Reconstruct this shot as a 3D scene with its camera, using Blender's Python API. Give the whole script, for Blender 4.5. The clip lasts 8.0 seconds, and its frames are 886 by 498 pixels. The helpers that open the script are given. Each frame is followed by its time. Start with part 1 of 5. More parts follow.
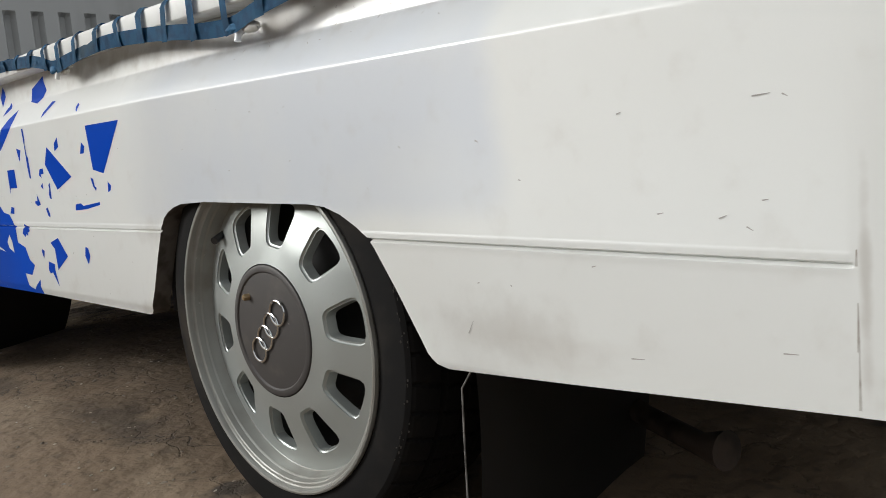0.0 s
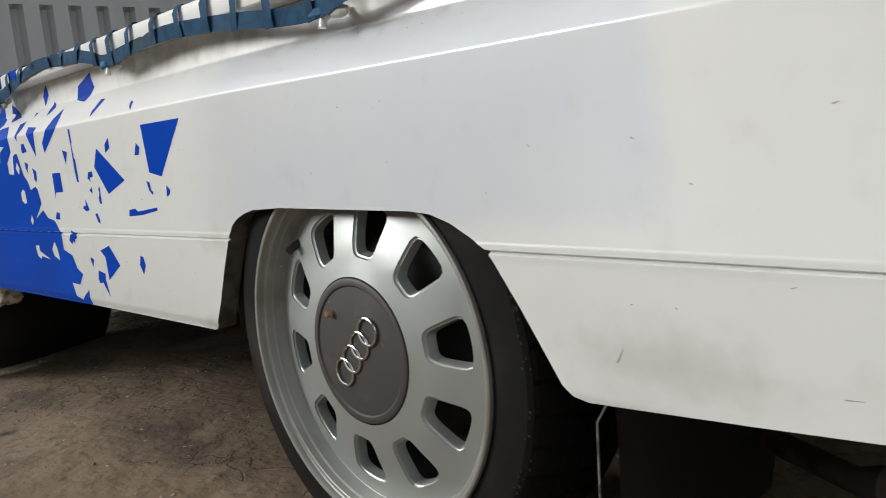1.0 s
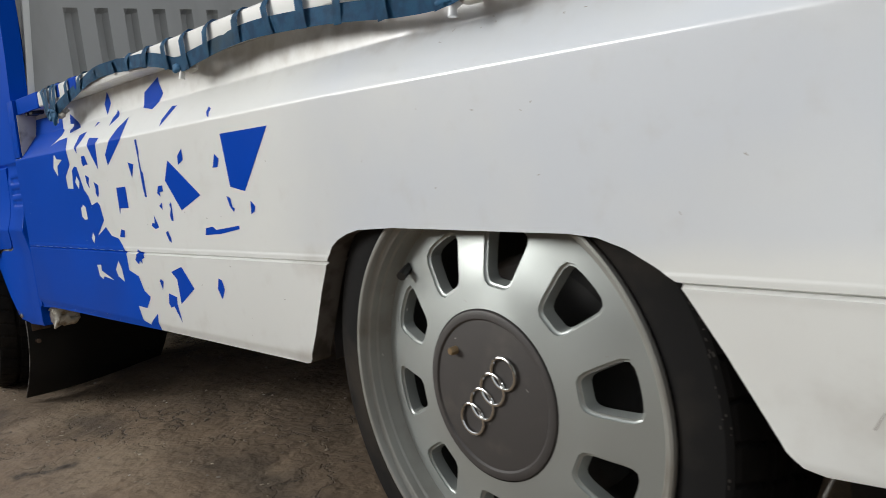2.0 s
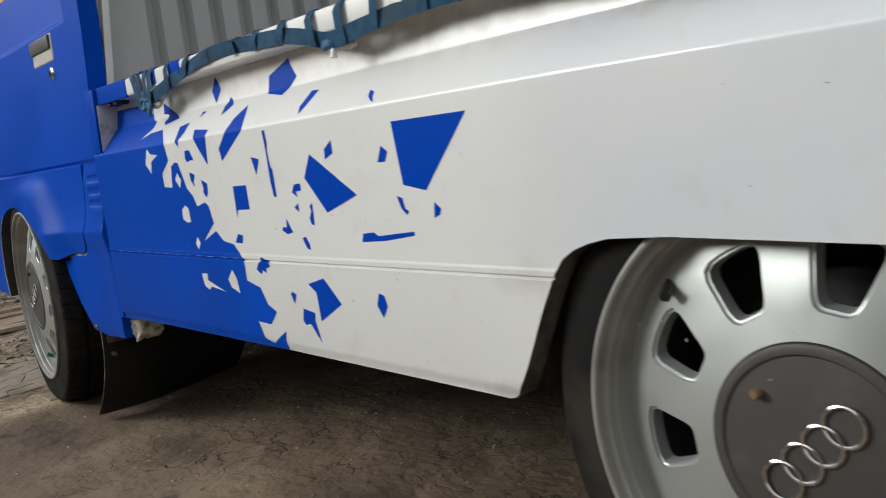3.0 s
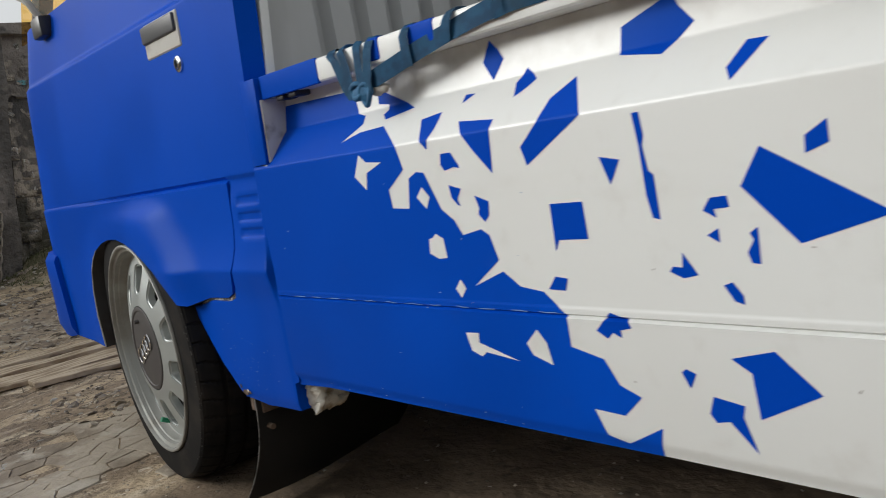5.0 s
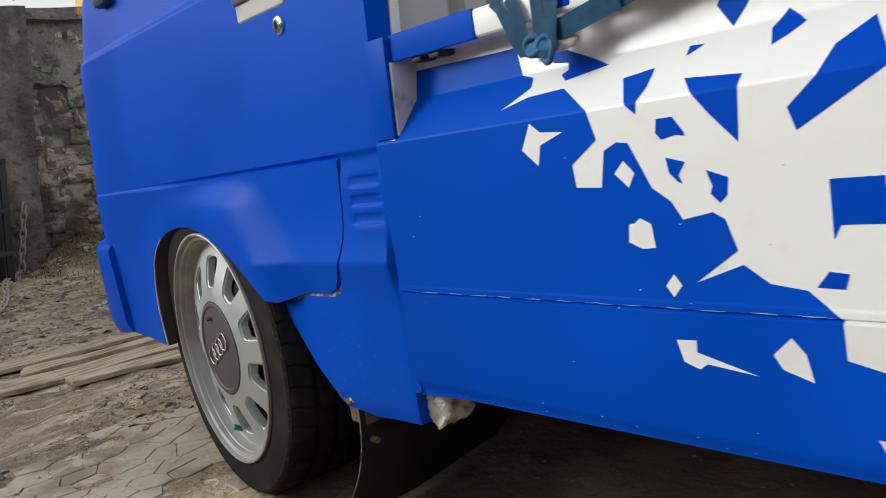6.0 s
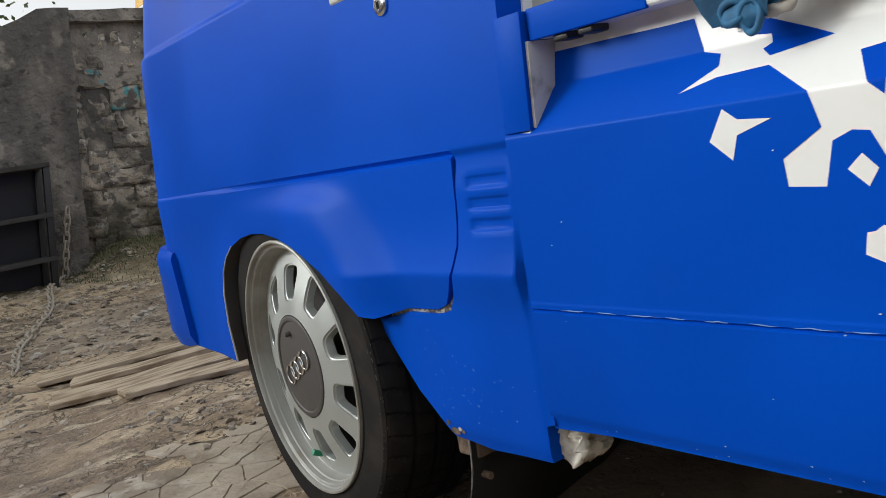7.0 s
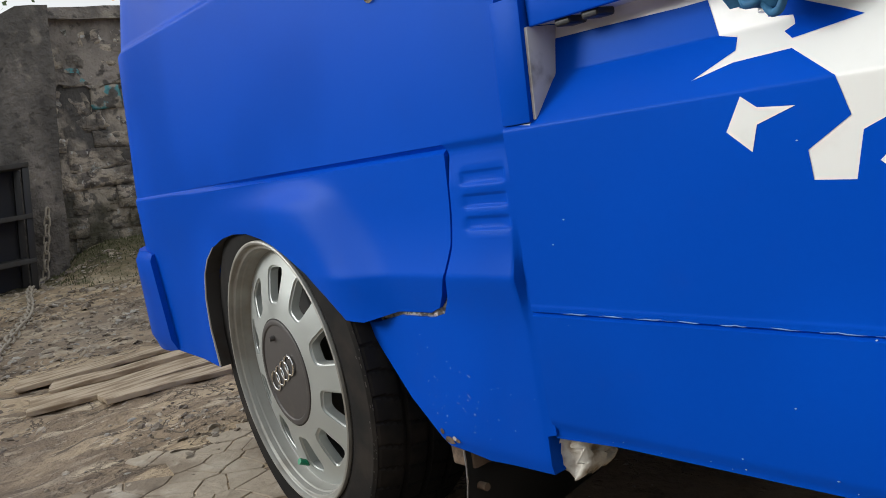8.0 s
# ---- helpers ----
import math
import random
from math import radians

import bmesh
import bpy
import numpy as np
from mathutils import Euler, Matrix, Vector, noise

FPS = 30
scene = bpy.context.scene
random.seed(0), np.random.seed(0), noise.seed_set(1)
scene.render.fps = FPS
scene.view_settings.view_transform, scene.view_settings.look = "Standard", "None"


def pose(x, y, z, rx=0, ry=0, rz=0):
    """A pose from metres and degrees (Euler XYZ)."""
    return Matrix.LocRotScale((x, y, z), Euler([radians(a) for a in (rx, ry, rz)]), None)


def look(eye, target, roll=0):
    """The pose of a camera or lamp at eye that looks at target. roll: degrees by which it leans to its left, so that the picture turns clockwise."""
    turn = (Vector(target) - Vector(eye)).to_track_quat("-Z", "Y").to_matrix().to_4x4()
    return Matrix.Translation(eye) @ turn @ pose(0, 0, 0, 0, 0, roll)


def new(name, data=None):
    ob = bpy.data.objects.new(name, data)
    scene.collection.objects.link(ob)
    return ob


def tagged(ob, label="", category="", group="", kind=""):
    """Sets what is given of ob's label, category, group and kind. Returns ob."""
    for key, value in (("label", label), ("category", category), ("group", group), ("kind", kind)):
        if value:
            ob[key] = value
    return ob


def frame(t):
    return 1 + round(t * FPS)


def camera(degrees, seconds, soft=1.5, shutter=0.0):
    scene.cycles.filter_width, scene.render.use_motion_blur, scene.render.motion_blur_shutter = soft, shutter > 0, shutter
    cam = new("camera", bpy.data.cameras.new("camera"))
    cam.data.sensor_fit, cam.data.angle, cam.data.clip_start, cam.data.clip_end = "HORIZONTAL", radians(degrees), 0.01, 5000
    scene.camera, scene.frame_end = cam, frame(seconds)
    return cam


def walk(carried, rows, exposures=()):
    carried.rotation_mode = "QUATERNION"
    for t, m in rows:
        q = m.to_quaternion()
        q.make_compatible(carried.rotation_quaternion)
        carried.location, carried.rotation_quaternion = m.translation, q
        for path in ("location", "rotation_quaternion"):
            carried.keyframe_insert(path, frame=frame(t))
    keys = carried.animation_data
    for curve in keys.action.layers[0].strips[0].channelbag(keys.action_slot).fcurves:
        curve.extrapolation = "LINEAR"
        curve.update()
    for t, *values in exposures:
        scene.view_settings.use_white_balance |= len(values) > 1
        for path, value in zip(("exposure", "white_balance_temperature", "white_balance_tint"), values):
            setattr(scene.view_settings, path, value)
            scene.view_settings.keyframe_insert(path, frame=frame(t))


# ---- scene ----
cam = camera(54.5, 8.0, soft=0.75, shutter=0.3)
PATH = [
    (0, (1.013, -0.619, 0.526), (-0.419, 0.756, 0.281), -5.2),
    (0.5, (0.953, -0.622, 0.529), (-0.484, 0.746, 0.276), -5.2),
    (1, (0.845, -0.607, 0.54), (-0.616, 0.735, 0.286), -5.9),
    (2.5, (0.509, -0.585, 0.564), (-1.013, 0.691, 0.326), -6.9),
    (3, (0.33, -0.637, 0.582), (-1.194, 0.635, 0.331), -7.2),
    (3.5, (0.192, -0.658, 0.617), (-1.314, 0.64, 0.396), -8.1),
    (4, (0.01, -0.659, 0.61), (-1.491, 0.643, 0.381), -9.9),
    (4.5, (-0.155, -0.628, 0.616), (-1.697, 0.62, 0.364), -9.8),
    (5, (-0.321, -0.649, 0.634), (-1.858, 0.606, 0.385), -10.0),
    (5.2, (-0.383, -0.666, 0.631), (-1.925, 0.582, 0.378), -9.5),
    (6.5, (-0.704, -0.68, 0.637), (-2.263, 0.549, 0.389), -9.5),
    (7, (-0.799, -0.673, 0.643), (-2.39, 0.515, 0.408), -9.8),
    (7.5, (-0.835, -0.663, 0.641), (-2.415, 0.541, 0.405), -9.9),
    (8, (-0.853, -0.644, 0.638), (-2.424, 0.57, 0.396), -10.0),
]
walk(cam, [(t, look(eye, target, roll)) for t, eye, target, roll in PATH],
     [(0, 0.14), (1, 0.12), (2.5, 0.08), (3.5, 0.04), (4.5, 0.02), (5.2, 0.12), (6.5, 0.42), (8, 0.42)])

# ---- light ----
world = bpy.data.worlds.new("overcast_sky")
scene.world = world
world.use_nodes = True
wn = world.node_tree
sky = wn.nodes.new("ShaderNodeTexSky")
sky.sky_type = 'NISHITA'
sky.sun_disc = False
sky.sun_elevation = radians(22)
sky.sun_rotation = radians(228)
sky.dust_density = 6.0
sky.ozone_density = 1.0
hsv = wn.nodes.new("ShaderNodeHueSaturation")
hsv.inputs["Saturation"].default_value = 0.35
wn.links.new(sky.outputs[0], hsv.inputs["Color"])
# a thin even veil of cloud over the whole sky
veil = wn.nodes.new("ShaderNodeMix")
veil.data_type = 'RGBA'
veil.inputs[0].default_value = 0.6
veil.inputs[7].default_value = (4.7, 4.9, 5.0, 1)
wn.links.new(hsv.outputs[0], veil.inputs[6])
wn.links.new(veil.outputs[2], wn.nodes["Background"].inputs[0])
wn.nodes["Background"].inputs[1].default_value = 0.15
sun_data = bpy.data.lights.new("veiled_sun", 'SUN')
sun_data.energy = 1.35
sun_data.angle = radians(20)
sun_data.color = (0.955, 0.99, 0.99)
sun = new("veiled_sun", sun_data)
sun.matrix_world = look((-7.2, -6.2, 3.55), (-1.0, 0.0, 0.0))
scene.view_settings.exposure = 0.0


# ---- materials ----
def material(name, colour, rough=0.5, metal=0.0, coat=0.0, spec=0.5):
    m = bpy.data.materials.new(name)
    m.use_nodes = True
    b = m.node_tree.nodes["Principled BSDF"]
    b.inputs["Base Color"].default_value = (*colour, 1)
    b.inputs["Roughness"].default_value = rough
    b.inputs["Metallic"].default_value = metal
    b.inputs["Coat Weight"].default_value = coat
    b.inputs["Specular IOR Level"].default_value = spec
    return m


def vary(m, second, scale, low=0.45, high=0.65, detail=6.0, stretch=(1, 1, 1), seed=0.0, amount=1.0):
    """Mix a second colour into the base colour by a noise, at real-world size."""
    t = m.node_tree
    b = t.nodes["Principled BSDF"]
    geo = t.nodes.new("ShaderNodeNewGeometry")
    mp = t.nodes.new("ShaderNodeMapping")
    mp.inputs["Scale"].default_value = stretch
    mp.inputs["Location"].default_value = (seed, seed * 0.7, seed * 1.3)
    n = t.nodes.new("ShaderNodeTexNoise")
    n.inputs["Scale"].default_value = scale
    n.inputs["Detail"].default_value = detail
    r = t.nodes.new("ShaderNodeMapRange")
    r.interpolation_type = 'SMOOTHSTEP'
    r.inputs[1].default_value, r.inputs[2].default_value = low, high
    r.inputs[4].default_value = amount
    mix = t.nodes.new("ShaderNodeMix")
    mix.data_type = 'RGBA'
    t.links.new(geo.outputs["Position"], mp.inputs[0])
    t.links.new(mp.outputs[0], n.inputs["Vector"])
    t.links.new(n.outputs[0], r.inputs[0])
    t.links.new(r.outputs[0], mix.inputs[0])
    old = b.inputs["Base Color"]
    if old.is_linked:
        t.links.new(old.links[0].from_socket, mix.inputs[6])
    else:
        mix.inputs[6].default_value = old.default_value
    mix.inputs[7].default_value = (*second, 1)
    t.links.new(mix.outputs[2], old)
    return r


def rough_vary(m, low, high, scale, detail=5.0):
    t = m.node_tree
    b = t.nodes["Principled BSDF"]
    geo = t.nodes.new("ShaderNodeNewGeometry")
    n = t.nodes.new("ShaderNodeTexNoise")
    n.inputs["Scale"].default_value = scale
    n.inputs["Detail"].default_value = detail
    r = t.nodes.new("ShaderNodeMapRange")
    r.inputs[1].default_value, r.inputs[2].default_value = 0.35, 0.65
    r.inputs[3].default_value, r.inputs[4].default_value = low, high
    t.links.new(geo.outputs["Position"], n.inputs["Vector"])
    t.links.new(n.outputs[0], r.inputs[0])
    t.links.new(r.outputs[0], b.inputs["Roughness"])


def bump(m, scale, strength, distance=0.002, kind="noise", detail=8.0):
    t = m.node_tree
    b = t.nodes["Principled BSDF"]
    geo = t.nodes.new("ShaderNodeNewGeometry")
    if kind == "noise":
        n = t.nodes.new("ShaderNodeTexNoise")
        n.inputs["Detail"].default_value = detail
    else:
        n = t.nodes.new("ShaderNodeTexVoronoi")
        n.feature = 'DISTANCE_TO_EDGE'
    n.inputs["Scale"].default_value = scale
    bp = t.nodes.new("ShaderNodeBump")
    bp.inputs["Strength"].default_value = strength
    bp.inputs["Distance"].default_value = distance
    t.links.new(geo.outputs["Position"], n.inputs["Vector"])
    t.links.new(n.outputs[0], bp.inputs["Height"])
    if b.inputs["Normal"].is_linked:
        t.links.new(b.inputs["Normal"].links[0].from_socket, bp.inputs["Normal"])
    t.links.new(bp.outputs[0], b.inputs["Normal"])


white_paint = material("white_paint", (0.785, 0.797, 0.78), 0.4, coat=0.25)
vary(white_paint, (0.745, 0.745, 0.717), 1.7, 0.35, 0.7, 3.0)


def repaint(m, x0, x1, z0, colour):
    """A resprayed patch between two stations above a height: bluer, glossier, soft in front and hard-masked behind."""
    t = m.node_tree
    b = t.nodes["Principled BSDF"]
    geo = t.nodes.new("ShaderNodeNewGeometry")
    sep = t.nodes.new("ShaderNodeSeparateXYZ")
    n = t.nodes.new("ShaderNodeTexNoise")
    n.inputs["Scale"].default_value = 3.2
    n.inputs["Detail"].default_value = 5.0
    t.links.new(geo.outputs["Position"], sep.inputs[0])
    t.links.new(geo.outputs["Position"], n.inputs["Vector"])

    def fade(socket, lo, hi, wobble):
        add = t.nodes.new("ShaderNodeMath")
        add.operation = 'MULTIPLY_ADD'
        add.inputs[1].default_value = wobble
        t.links.new(n.outputs[0], add.inputs[0])
        t.links.new(socket, add.inputs[2])
        r = t.nodes.new("ShaderNodeMapRange")
        r.interpolation_type = 'SMOOTHSTEP'
        r.inputs[1].default_value, r.inputs[2].default_value = lo + 0.5 * wobble, hi + 0.5 * wobble
        t.links.new(add.outputs[0], r.inputs[0])
        return r.outputs[0]

    def times(p, q):
        mul = t.nodes.new("ShaderNodeMath")
        mul.operation = 'MULTIPLY'
        t.links.new(p, mul.inputs[0])
        t.links.new(q, mul.inputs[1])
        return mul.outputs[0]

    area = times(times(fade(sep.outputs[0], x0 - 0.16, x0 + 0.12, 0.35), fade(sep.outputs[0], x1 + 0.02, x1 - 0.03, 0.10)), times(fade(sep.outputs[2], z0 - 0.004, z0 + 0.03, 0.05), fade(sep.outputs[2], 0.702, 0.680, 0.03)))
    cloud = t.nodes.new("ShaderNodeTexNoise")
    cloud.inputs["Scale"].default_value = 4.5
    cloud.inputs["Detail"].default_value = 3.0
    t.links.new(geo.outputs["Position"], cloud.inputs["Vector"])
    thick = t.nodes.new("ShaderNodeMapRange")
    thick.inputs[1].default_value, thick.inputs[2].default_value = 0.3, 0.6
    thick.inputs[3].default_value, thick.inputs[4].default_value = 0.35, 1.0
    t.links.new(cloud.outputs[0], thick.inputs[0])
    mix = t.nodes.new("ShaderNodeMix")
    mix.data_type = 'RGBA'
    mix.inputs[7].default_value = (*colour, 1)
    old = b.inputs["Base Color"]
    t.links.new(times(area, thick.outputs[0]), mix.inputs[0])
    t.links.new(old.links[0].from_socket, mix.inputs[6])
    t.links.new(mix.outputs[2], old)
    for name, lo, hi in (("Coat Weight", 0.2, 0.9), ("Coat Roughness", 0.2, 0.06)):
        r = t.nodes.new("ShaderNodeMapRange")
        r.inputs[3].default_value, r.inputs[4].default_value = lo, hi
        t.links.new(area, r.inputs[0])
        t.links.new(r.outputs[0], b.inputs[name])


repaint(white_paint, -0.27, 0.445, 0.437, (0.675, 0.708, 0.755))
vary(white_paint, (0.50, 0.46, 0.40), 26.0, 0.55, 0.95, 8.0, seed=3.0, amount=0.3)
vary(white_paint, (0.52, 0.48, 0.43), 5.0, 0.60, 0.78, 8.0, seed=12.0, stretch=(0.5, 1, 1.6), amount=0.35)


def smudge(m, centre, size, colour, amount, scale=30.0):
    """A patch of another colour with a ragged edge round a point."""
    t = m.node_tree
    b = t.nodes["Principled BSDF"]
    geo = t.nodes.new("ShaderNodeNewGeometry")
    mp = t.nodes.new("ShaderNodeMapping")
    mp.vector_type = 'TEXTURE'
    mp.inputs["Location"].default_value = centre
    mp.inputs["Scale"].default_value = size
    ln = t.nodes.new("ShaderNodeVectorMath")
    ln.operation = 'LENGTH'
    n = t.nodes.new("ShaderNodeTexNoise")
    n.inputs["Scale"].default_value = scale
    n.inputs["Detail"].default_value = 6.0
    add = t.nodes.new("ShaderNodeMath")
    add.operation = 'MULTIPLY_ADD'
    add.inputs[1].default_value = 1.4
    r = t.nodes.new("ShaderNodeMapRange")
    r.interpolation_type = 'SMOOTHSTEP'
    r.inputs[1].default_value, r.inputs[2].default_value = 1.75, 0.75
    r.inputs[4].default_value = amount
    mix = t.nodes.new("ShaderNodeMix")
    mix.data_type = 'RGBA'
    mix.inputs[7].default_value = (*colour, 1)
    t.links.new(geo.outputs["Position"], mp.inputs[0])
    t.links.new(mp.outputs[0], ln.inputs[0])
    t.links.new(geo.outputs["Position"], n.inputs["Vector"])
    t.links.new(n.outputs[0], add.inputs[0])
    t.links.new(ln.outputs["Value"], add.inputs[2])
    t.links.new(add.outputs[0], r.inputs[0])
    t.links.new(r.outputs[0], mix.inputs[0])
    old = b.inputs["Base Color"]
    t.links.new(old.links[0].from_socket, mix.inputs[6])
    t.links.new(mix.outputs[2], old)


# road dirt; below the rail this colour also paints in the rail's shade
DIRT_AND_SHADE = (0.36, 0.32, 0.27)
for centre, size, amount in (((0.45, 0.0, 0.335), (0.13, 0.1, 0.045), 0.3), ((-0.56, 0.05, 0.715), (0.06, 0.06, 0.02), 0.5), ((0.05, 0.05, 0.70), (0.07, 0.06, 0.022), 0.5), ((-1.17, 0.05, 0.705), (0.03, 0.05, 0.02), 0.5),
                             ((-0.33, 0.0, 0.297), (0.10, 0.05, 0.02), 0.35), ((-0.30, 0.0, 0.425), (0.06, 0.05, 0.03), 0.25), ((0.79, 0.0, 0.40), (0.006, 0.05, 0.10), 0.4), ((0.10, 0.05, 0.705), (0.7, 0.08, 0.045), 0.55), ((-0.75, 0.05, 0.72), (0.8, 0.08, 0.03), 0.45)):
    smudge(white_paint, centre, size, DIRT_AND_SHADE, amount)
bump(white_paint, 380.0, 0.04, 0.0006, detail=2.0)
blue_paint = material("blue_paint", (0.001, 0.062, 0.455), 0.36, spec=0.10)
vary(blue_paint, (0.001, 0.070, 0.51), 3.0, 0.4, 0.6, 1.0)
vary(blue_paint, (0.02, 0.075, 0.42), 22.0, 0.55, 0.90, 3.0, seed=4.0, amount=0.2)
rough_vary(blue_paint, 0.34, 0.42, 3.0, 1.0)
blue_paint.node_tree.nodes["Principled BSDF"].inputs["Specular Tint"].default_value = (0.35, 0.75, 1.0, 1)
bump(blue_paint, 420.0, 0.05, 0.0006, detail=2.0)
bump(blue_paint, 6.0, 0.06, 0.004, detail=1.0)
blue_paint.node_tree.nodes["Principled BSDF"].inputs["IOR"].default_value = 1.3
blue_vinyl = material("blue_vinyl", (0.001, 0.057, 0.455), 0.36, spec=0.09)
blue_vinyl.node_tree.nodes["Principled BSDF"].inputs["Specular Tint"].default_value = (0.35, 0.75, 1.0, 1)
rough_vary(blue_vinyl, 0.32, 0.42, 8.0, 1.0)
blue_vinyl.node_tree.nodes["Principled BSDF"].inputs["IOR"].default_value = 1.3
primer = material("grey_white_primer", (0.50, 0.49, 0.45), 0.7)
vary(primer, (0.28, 0.25, 0.21), 14.0, 0.5, 0.75, 8.0)
filler = material("beige_filler", (0.74, 0.71, 0.63), 0.85)
vary(filler, (0.32, 0.24, 0.15), 40.0, 0.45, 0.7)
bump(filler, 60, 0.6, 0.004)
rubber = material("tyre_rubber", (0.014, 0.0135, 0.0135), 0.8, spec=0.12)
vary(rubber, (0.028, 0.025, 0.022), 18.0, 0.5, 0.75, 8.0, amount=0.7)
vary(rubber, (0.062, 0.050, 0.039), 6.0, 0.50, 0.72, 8.0, seed=7.0, amount=0.6)
bump(rubber, 140, 0.3, 0.001)
flap_rubber = material("black_flap_rubber", (0.032, 0.032, 0.032), 0.45)
vary(flap_rubber, (0.035, 0.032, 0.028), 12.0, 0.5, 0.8)
alloy = material("silver_alloy", (0.44, 0.465, 0.45), 0.42, metal=0.5)
vary(alloy, (0.36, 0.34, 0.30), 16.0, 0.55, 0.85, 8.0, amount=0.5)
rough_vary(alloy, 0.34, 0.48, 12.0)
bump(alloy, 220, 0.06, 0.001)
# darker than the wheel face: dust, with the barrel's shade put into the colour
barrel_alloy = material("dusty_shaded_rim_alloy", (0.34, 0.34, 0.315), 0.5, metal=0.4)
vary(barrel_alloy, (0.22, 0.20, 0.17), 11.0, 0.42, 0.7, 8.0, amount=0.8)
rough_vary(barrel_alloy, 0.42, 0.6, 12.0)
cap_grey = material("dark_grey_cap", (0.068, 0.062, 0.06), 0.55, metal=0.2)
vary(cap_grey, (0.13, 0.115, 0.1), 25.0, 0.5, 0.8, 8.0, amount=0.5)
brass = material("brass_bolt", (0.42, 0.30, 0.17), 0.4, metal=0.8)
chrome = material("chrome", (0.75, 0.75, 0.74), 0.14, metal=1.0)
steel_dark = material("dark_underbody_steel", (0.048, 0.046, 0.045), 0.8)
vary(steel_dark, (0.03, 0.018, 0.01), 10.0, 0.5, 0.75)
rust = material("rusty_pipe", (0.065, 0.048, 0.038), 0.75)
vary(rust, (0.02, 0.015, 0.012), 18.0)
black_plastic = material("black_plastic", (0.02, 0.02, 0.021), 0.4)
grey_plastic = material("grey_handle", (0.06, 0.062, 0.066), 0.35)
webbing = material("blue_webbing", (0.022, 0.135, 0.275), 0.75)
vary(webbing, (0.016, 0.095, 0.20), 60.0, 0.4, 0.65)
vary(webbing, (0.05, 0.11, 0.16), 9.0, 0.55, 0.75, seed=5.0)
bump(webbing, 260, 0.4, 0.001)
headboard_grey = material("grey_headboard_paint", (0.47, 0.475, 0.47), 0.42)
vary(headboard_grey, (0.37, 0.37, 0.365), 7.0, 0.45, 0.7, stretch=(1, 1, 0.3))
glass_amber = bpy.data.materials.new("amber_tinted_glass")
glass_amber.use_nodes = True
gt = glass_amber.node_tree
gt.nodes.remove(gt.nodes["Principled BSDF"])
clear = gt.nodes.new("ShaderNodeBsdfTransparent")
clear.inputs[0].default_value = (1.0, 0.79, 0.44, 1)
gloss = gt.nodes.new("ShaderNodeBsdfGlossy")
gloss.inputs["Roughness"].default_value = 0.03
both = gt.nodes.new("ShaderNodeMixShader")
both.inputs[0].default_value = 0.06
gt.links.new(clear.outputs[0], both.inputs[1])
gt.links.new(gloss.outputs[0], both.inputs[2])
gt.links.new(both.outputs[0], gt.nodes["Material Output"].inputs[0])
wood = material("weathered_plank", (0.52, 0.42, 0.30), 0.85)
vary(wood, (0.27, 0.195, 0.12), 6.0, 0.4, 0.65, stretch=(6, 1.2, 6))
bump(wood, 30, 0.6, 0.004)
stone = material("old_wall_stone", (0.60, 0.52, 0.43), 0.9)
vary(stone, (0.23, 0.205, 0.185), 16.0, 0.48, 0.58, 12.0, stretch=(1, 0.6, 1.3))
vary(stone, (0.68, 0.58, 0.45), 6.0, 0.58, 0.68, 8.0, seed=14.0, amount=0.8)
vary(stone, (0.75, 0.73, 0.69), 21.0, 0.60, 0.65, 8.0, seed=4.0)
vary(stone, (0.05, 0.06, 0.03), 4.0, 0.6, 0.75, 6.0, seed=9.0)
vary(stone, (0.16, 0.145, 0.13), 2.2, 0.50, 0.60, 12.0, seed=40.0, amount=0.8)
bump(stone, 24, 1.0, 0.04)
bump(stone, 80, 1.0, 0.015)
mortar = material("dark_mortar", (0.50, 0.44, 0.37), 0.95)
vary(mortar, (0.16, 0.145, 0.13), 11.0, 0.5, 0.62, 8.0)
vary(mortar, (0.11, 0.104, 0.098), 2.2, 0.46, 0.56, 12.0, seed=40.0)
bump(mortar, 40, 1.0, 0.02)
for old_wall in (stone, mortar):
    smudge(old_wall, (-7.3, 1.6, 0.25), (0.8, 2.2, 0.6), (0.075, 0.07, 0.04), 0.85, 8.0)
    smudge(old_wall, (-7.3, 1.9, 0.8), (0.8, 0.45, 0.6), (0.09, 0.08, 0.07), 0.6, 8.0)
render_dark = material("stained_cement_render", (0.36, 0.32, 0.285), 0.92)
vary(render_dark, (0.55, 0.52, 0.48), 17.0, 0.64, 0.70, 8.0, seed=2.0, amount=0.7)
vary(render_dark, (0.13, 0.115, 0.10), 3.1, 0.50, 0.62, 8.0, seed=15.0, amount=0.35)
vary(render_dark, (0.13, 0.12, 0.11), 2.2, 0.42, 0.58, 10.0, stretch=(1, 1, 0.35))
vary(render_dark, (0.42, 0.38, 0.32), 7.0, 0.56, 0.70, 10.0, seed=2.0, amount=0.7)
vary(render_dark, (0.07, 0.065, 0.06), 12.0, 0.56, 0.66, 10.0, seed=8.0, amount=0.8)
bump(render_dark, 20, 1.0, 0.03)
bump(render_dark, 70, 0.8, 0.01)
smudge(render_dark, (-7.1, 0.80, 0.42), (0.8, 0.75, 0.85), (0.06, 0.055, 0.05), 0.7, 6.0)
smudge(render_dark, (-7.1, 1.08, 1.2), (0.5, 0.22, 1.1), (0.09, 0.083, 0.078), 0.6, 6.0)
turquoise = material("flaking_turquoise_paint", (0.12, 0.36, 0.40), 0.8)
vary(turquoise, (0.42, 0.37, 0.31), 9.0, 0.42, 0.52, 10.0)
vary(turquoise, (0.13, 0.12, 0.11), 13.0, 0.50, 0.60, 10.0, seed=3.0)
bump(turquoise, 24, 1.0, 0.03)
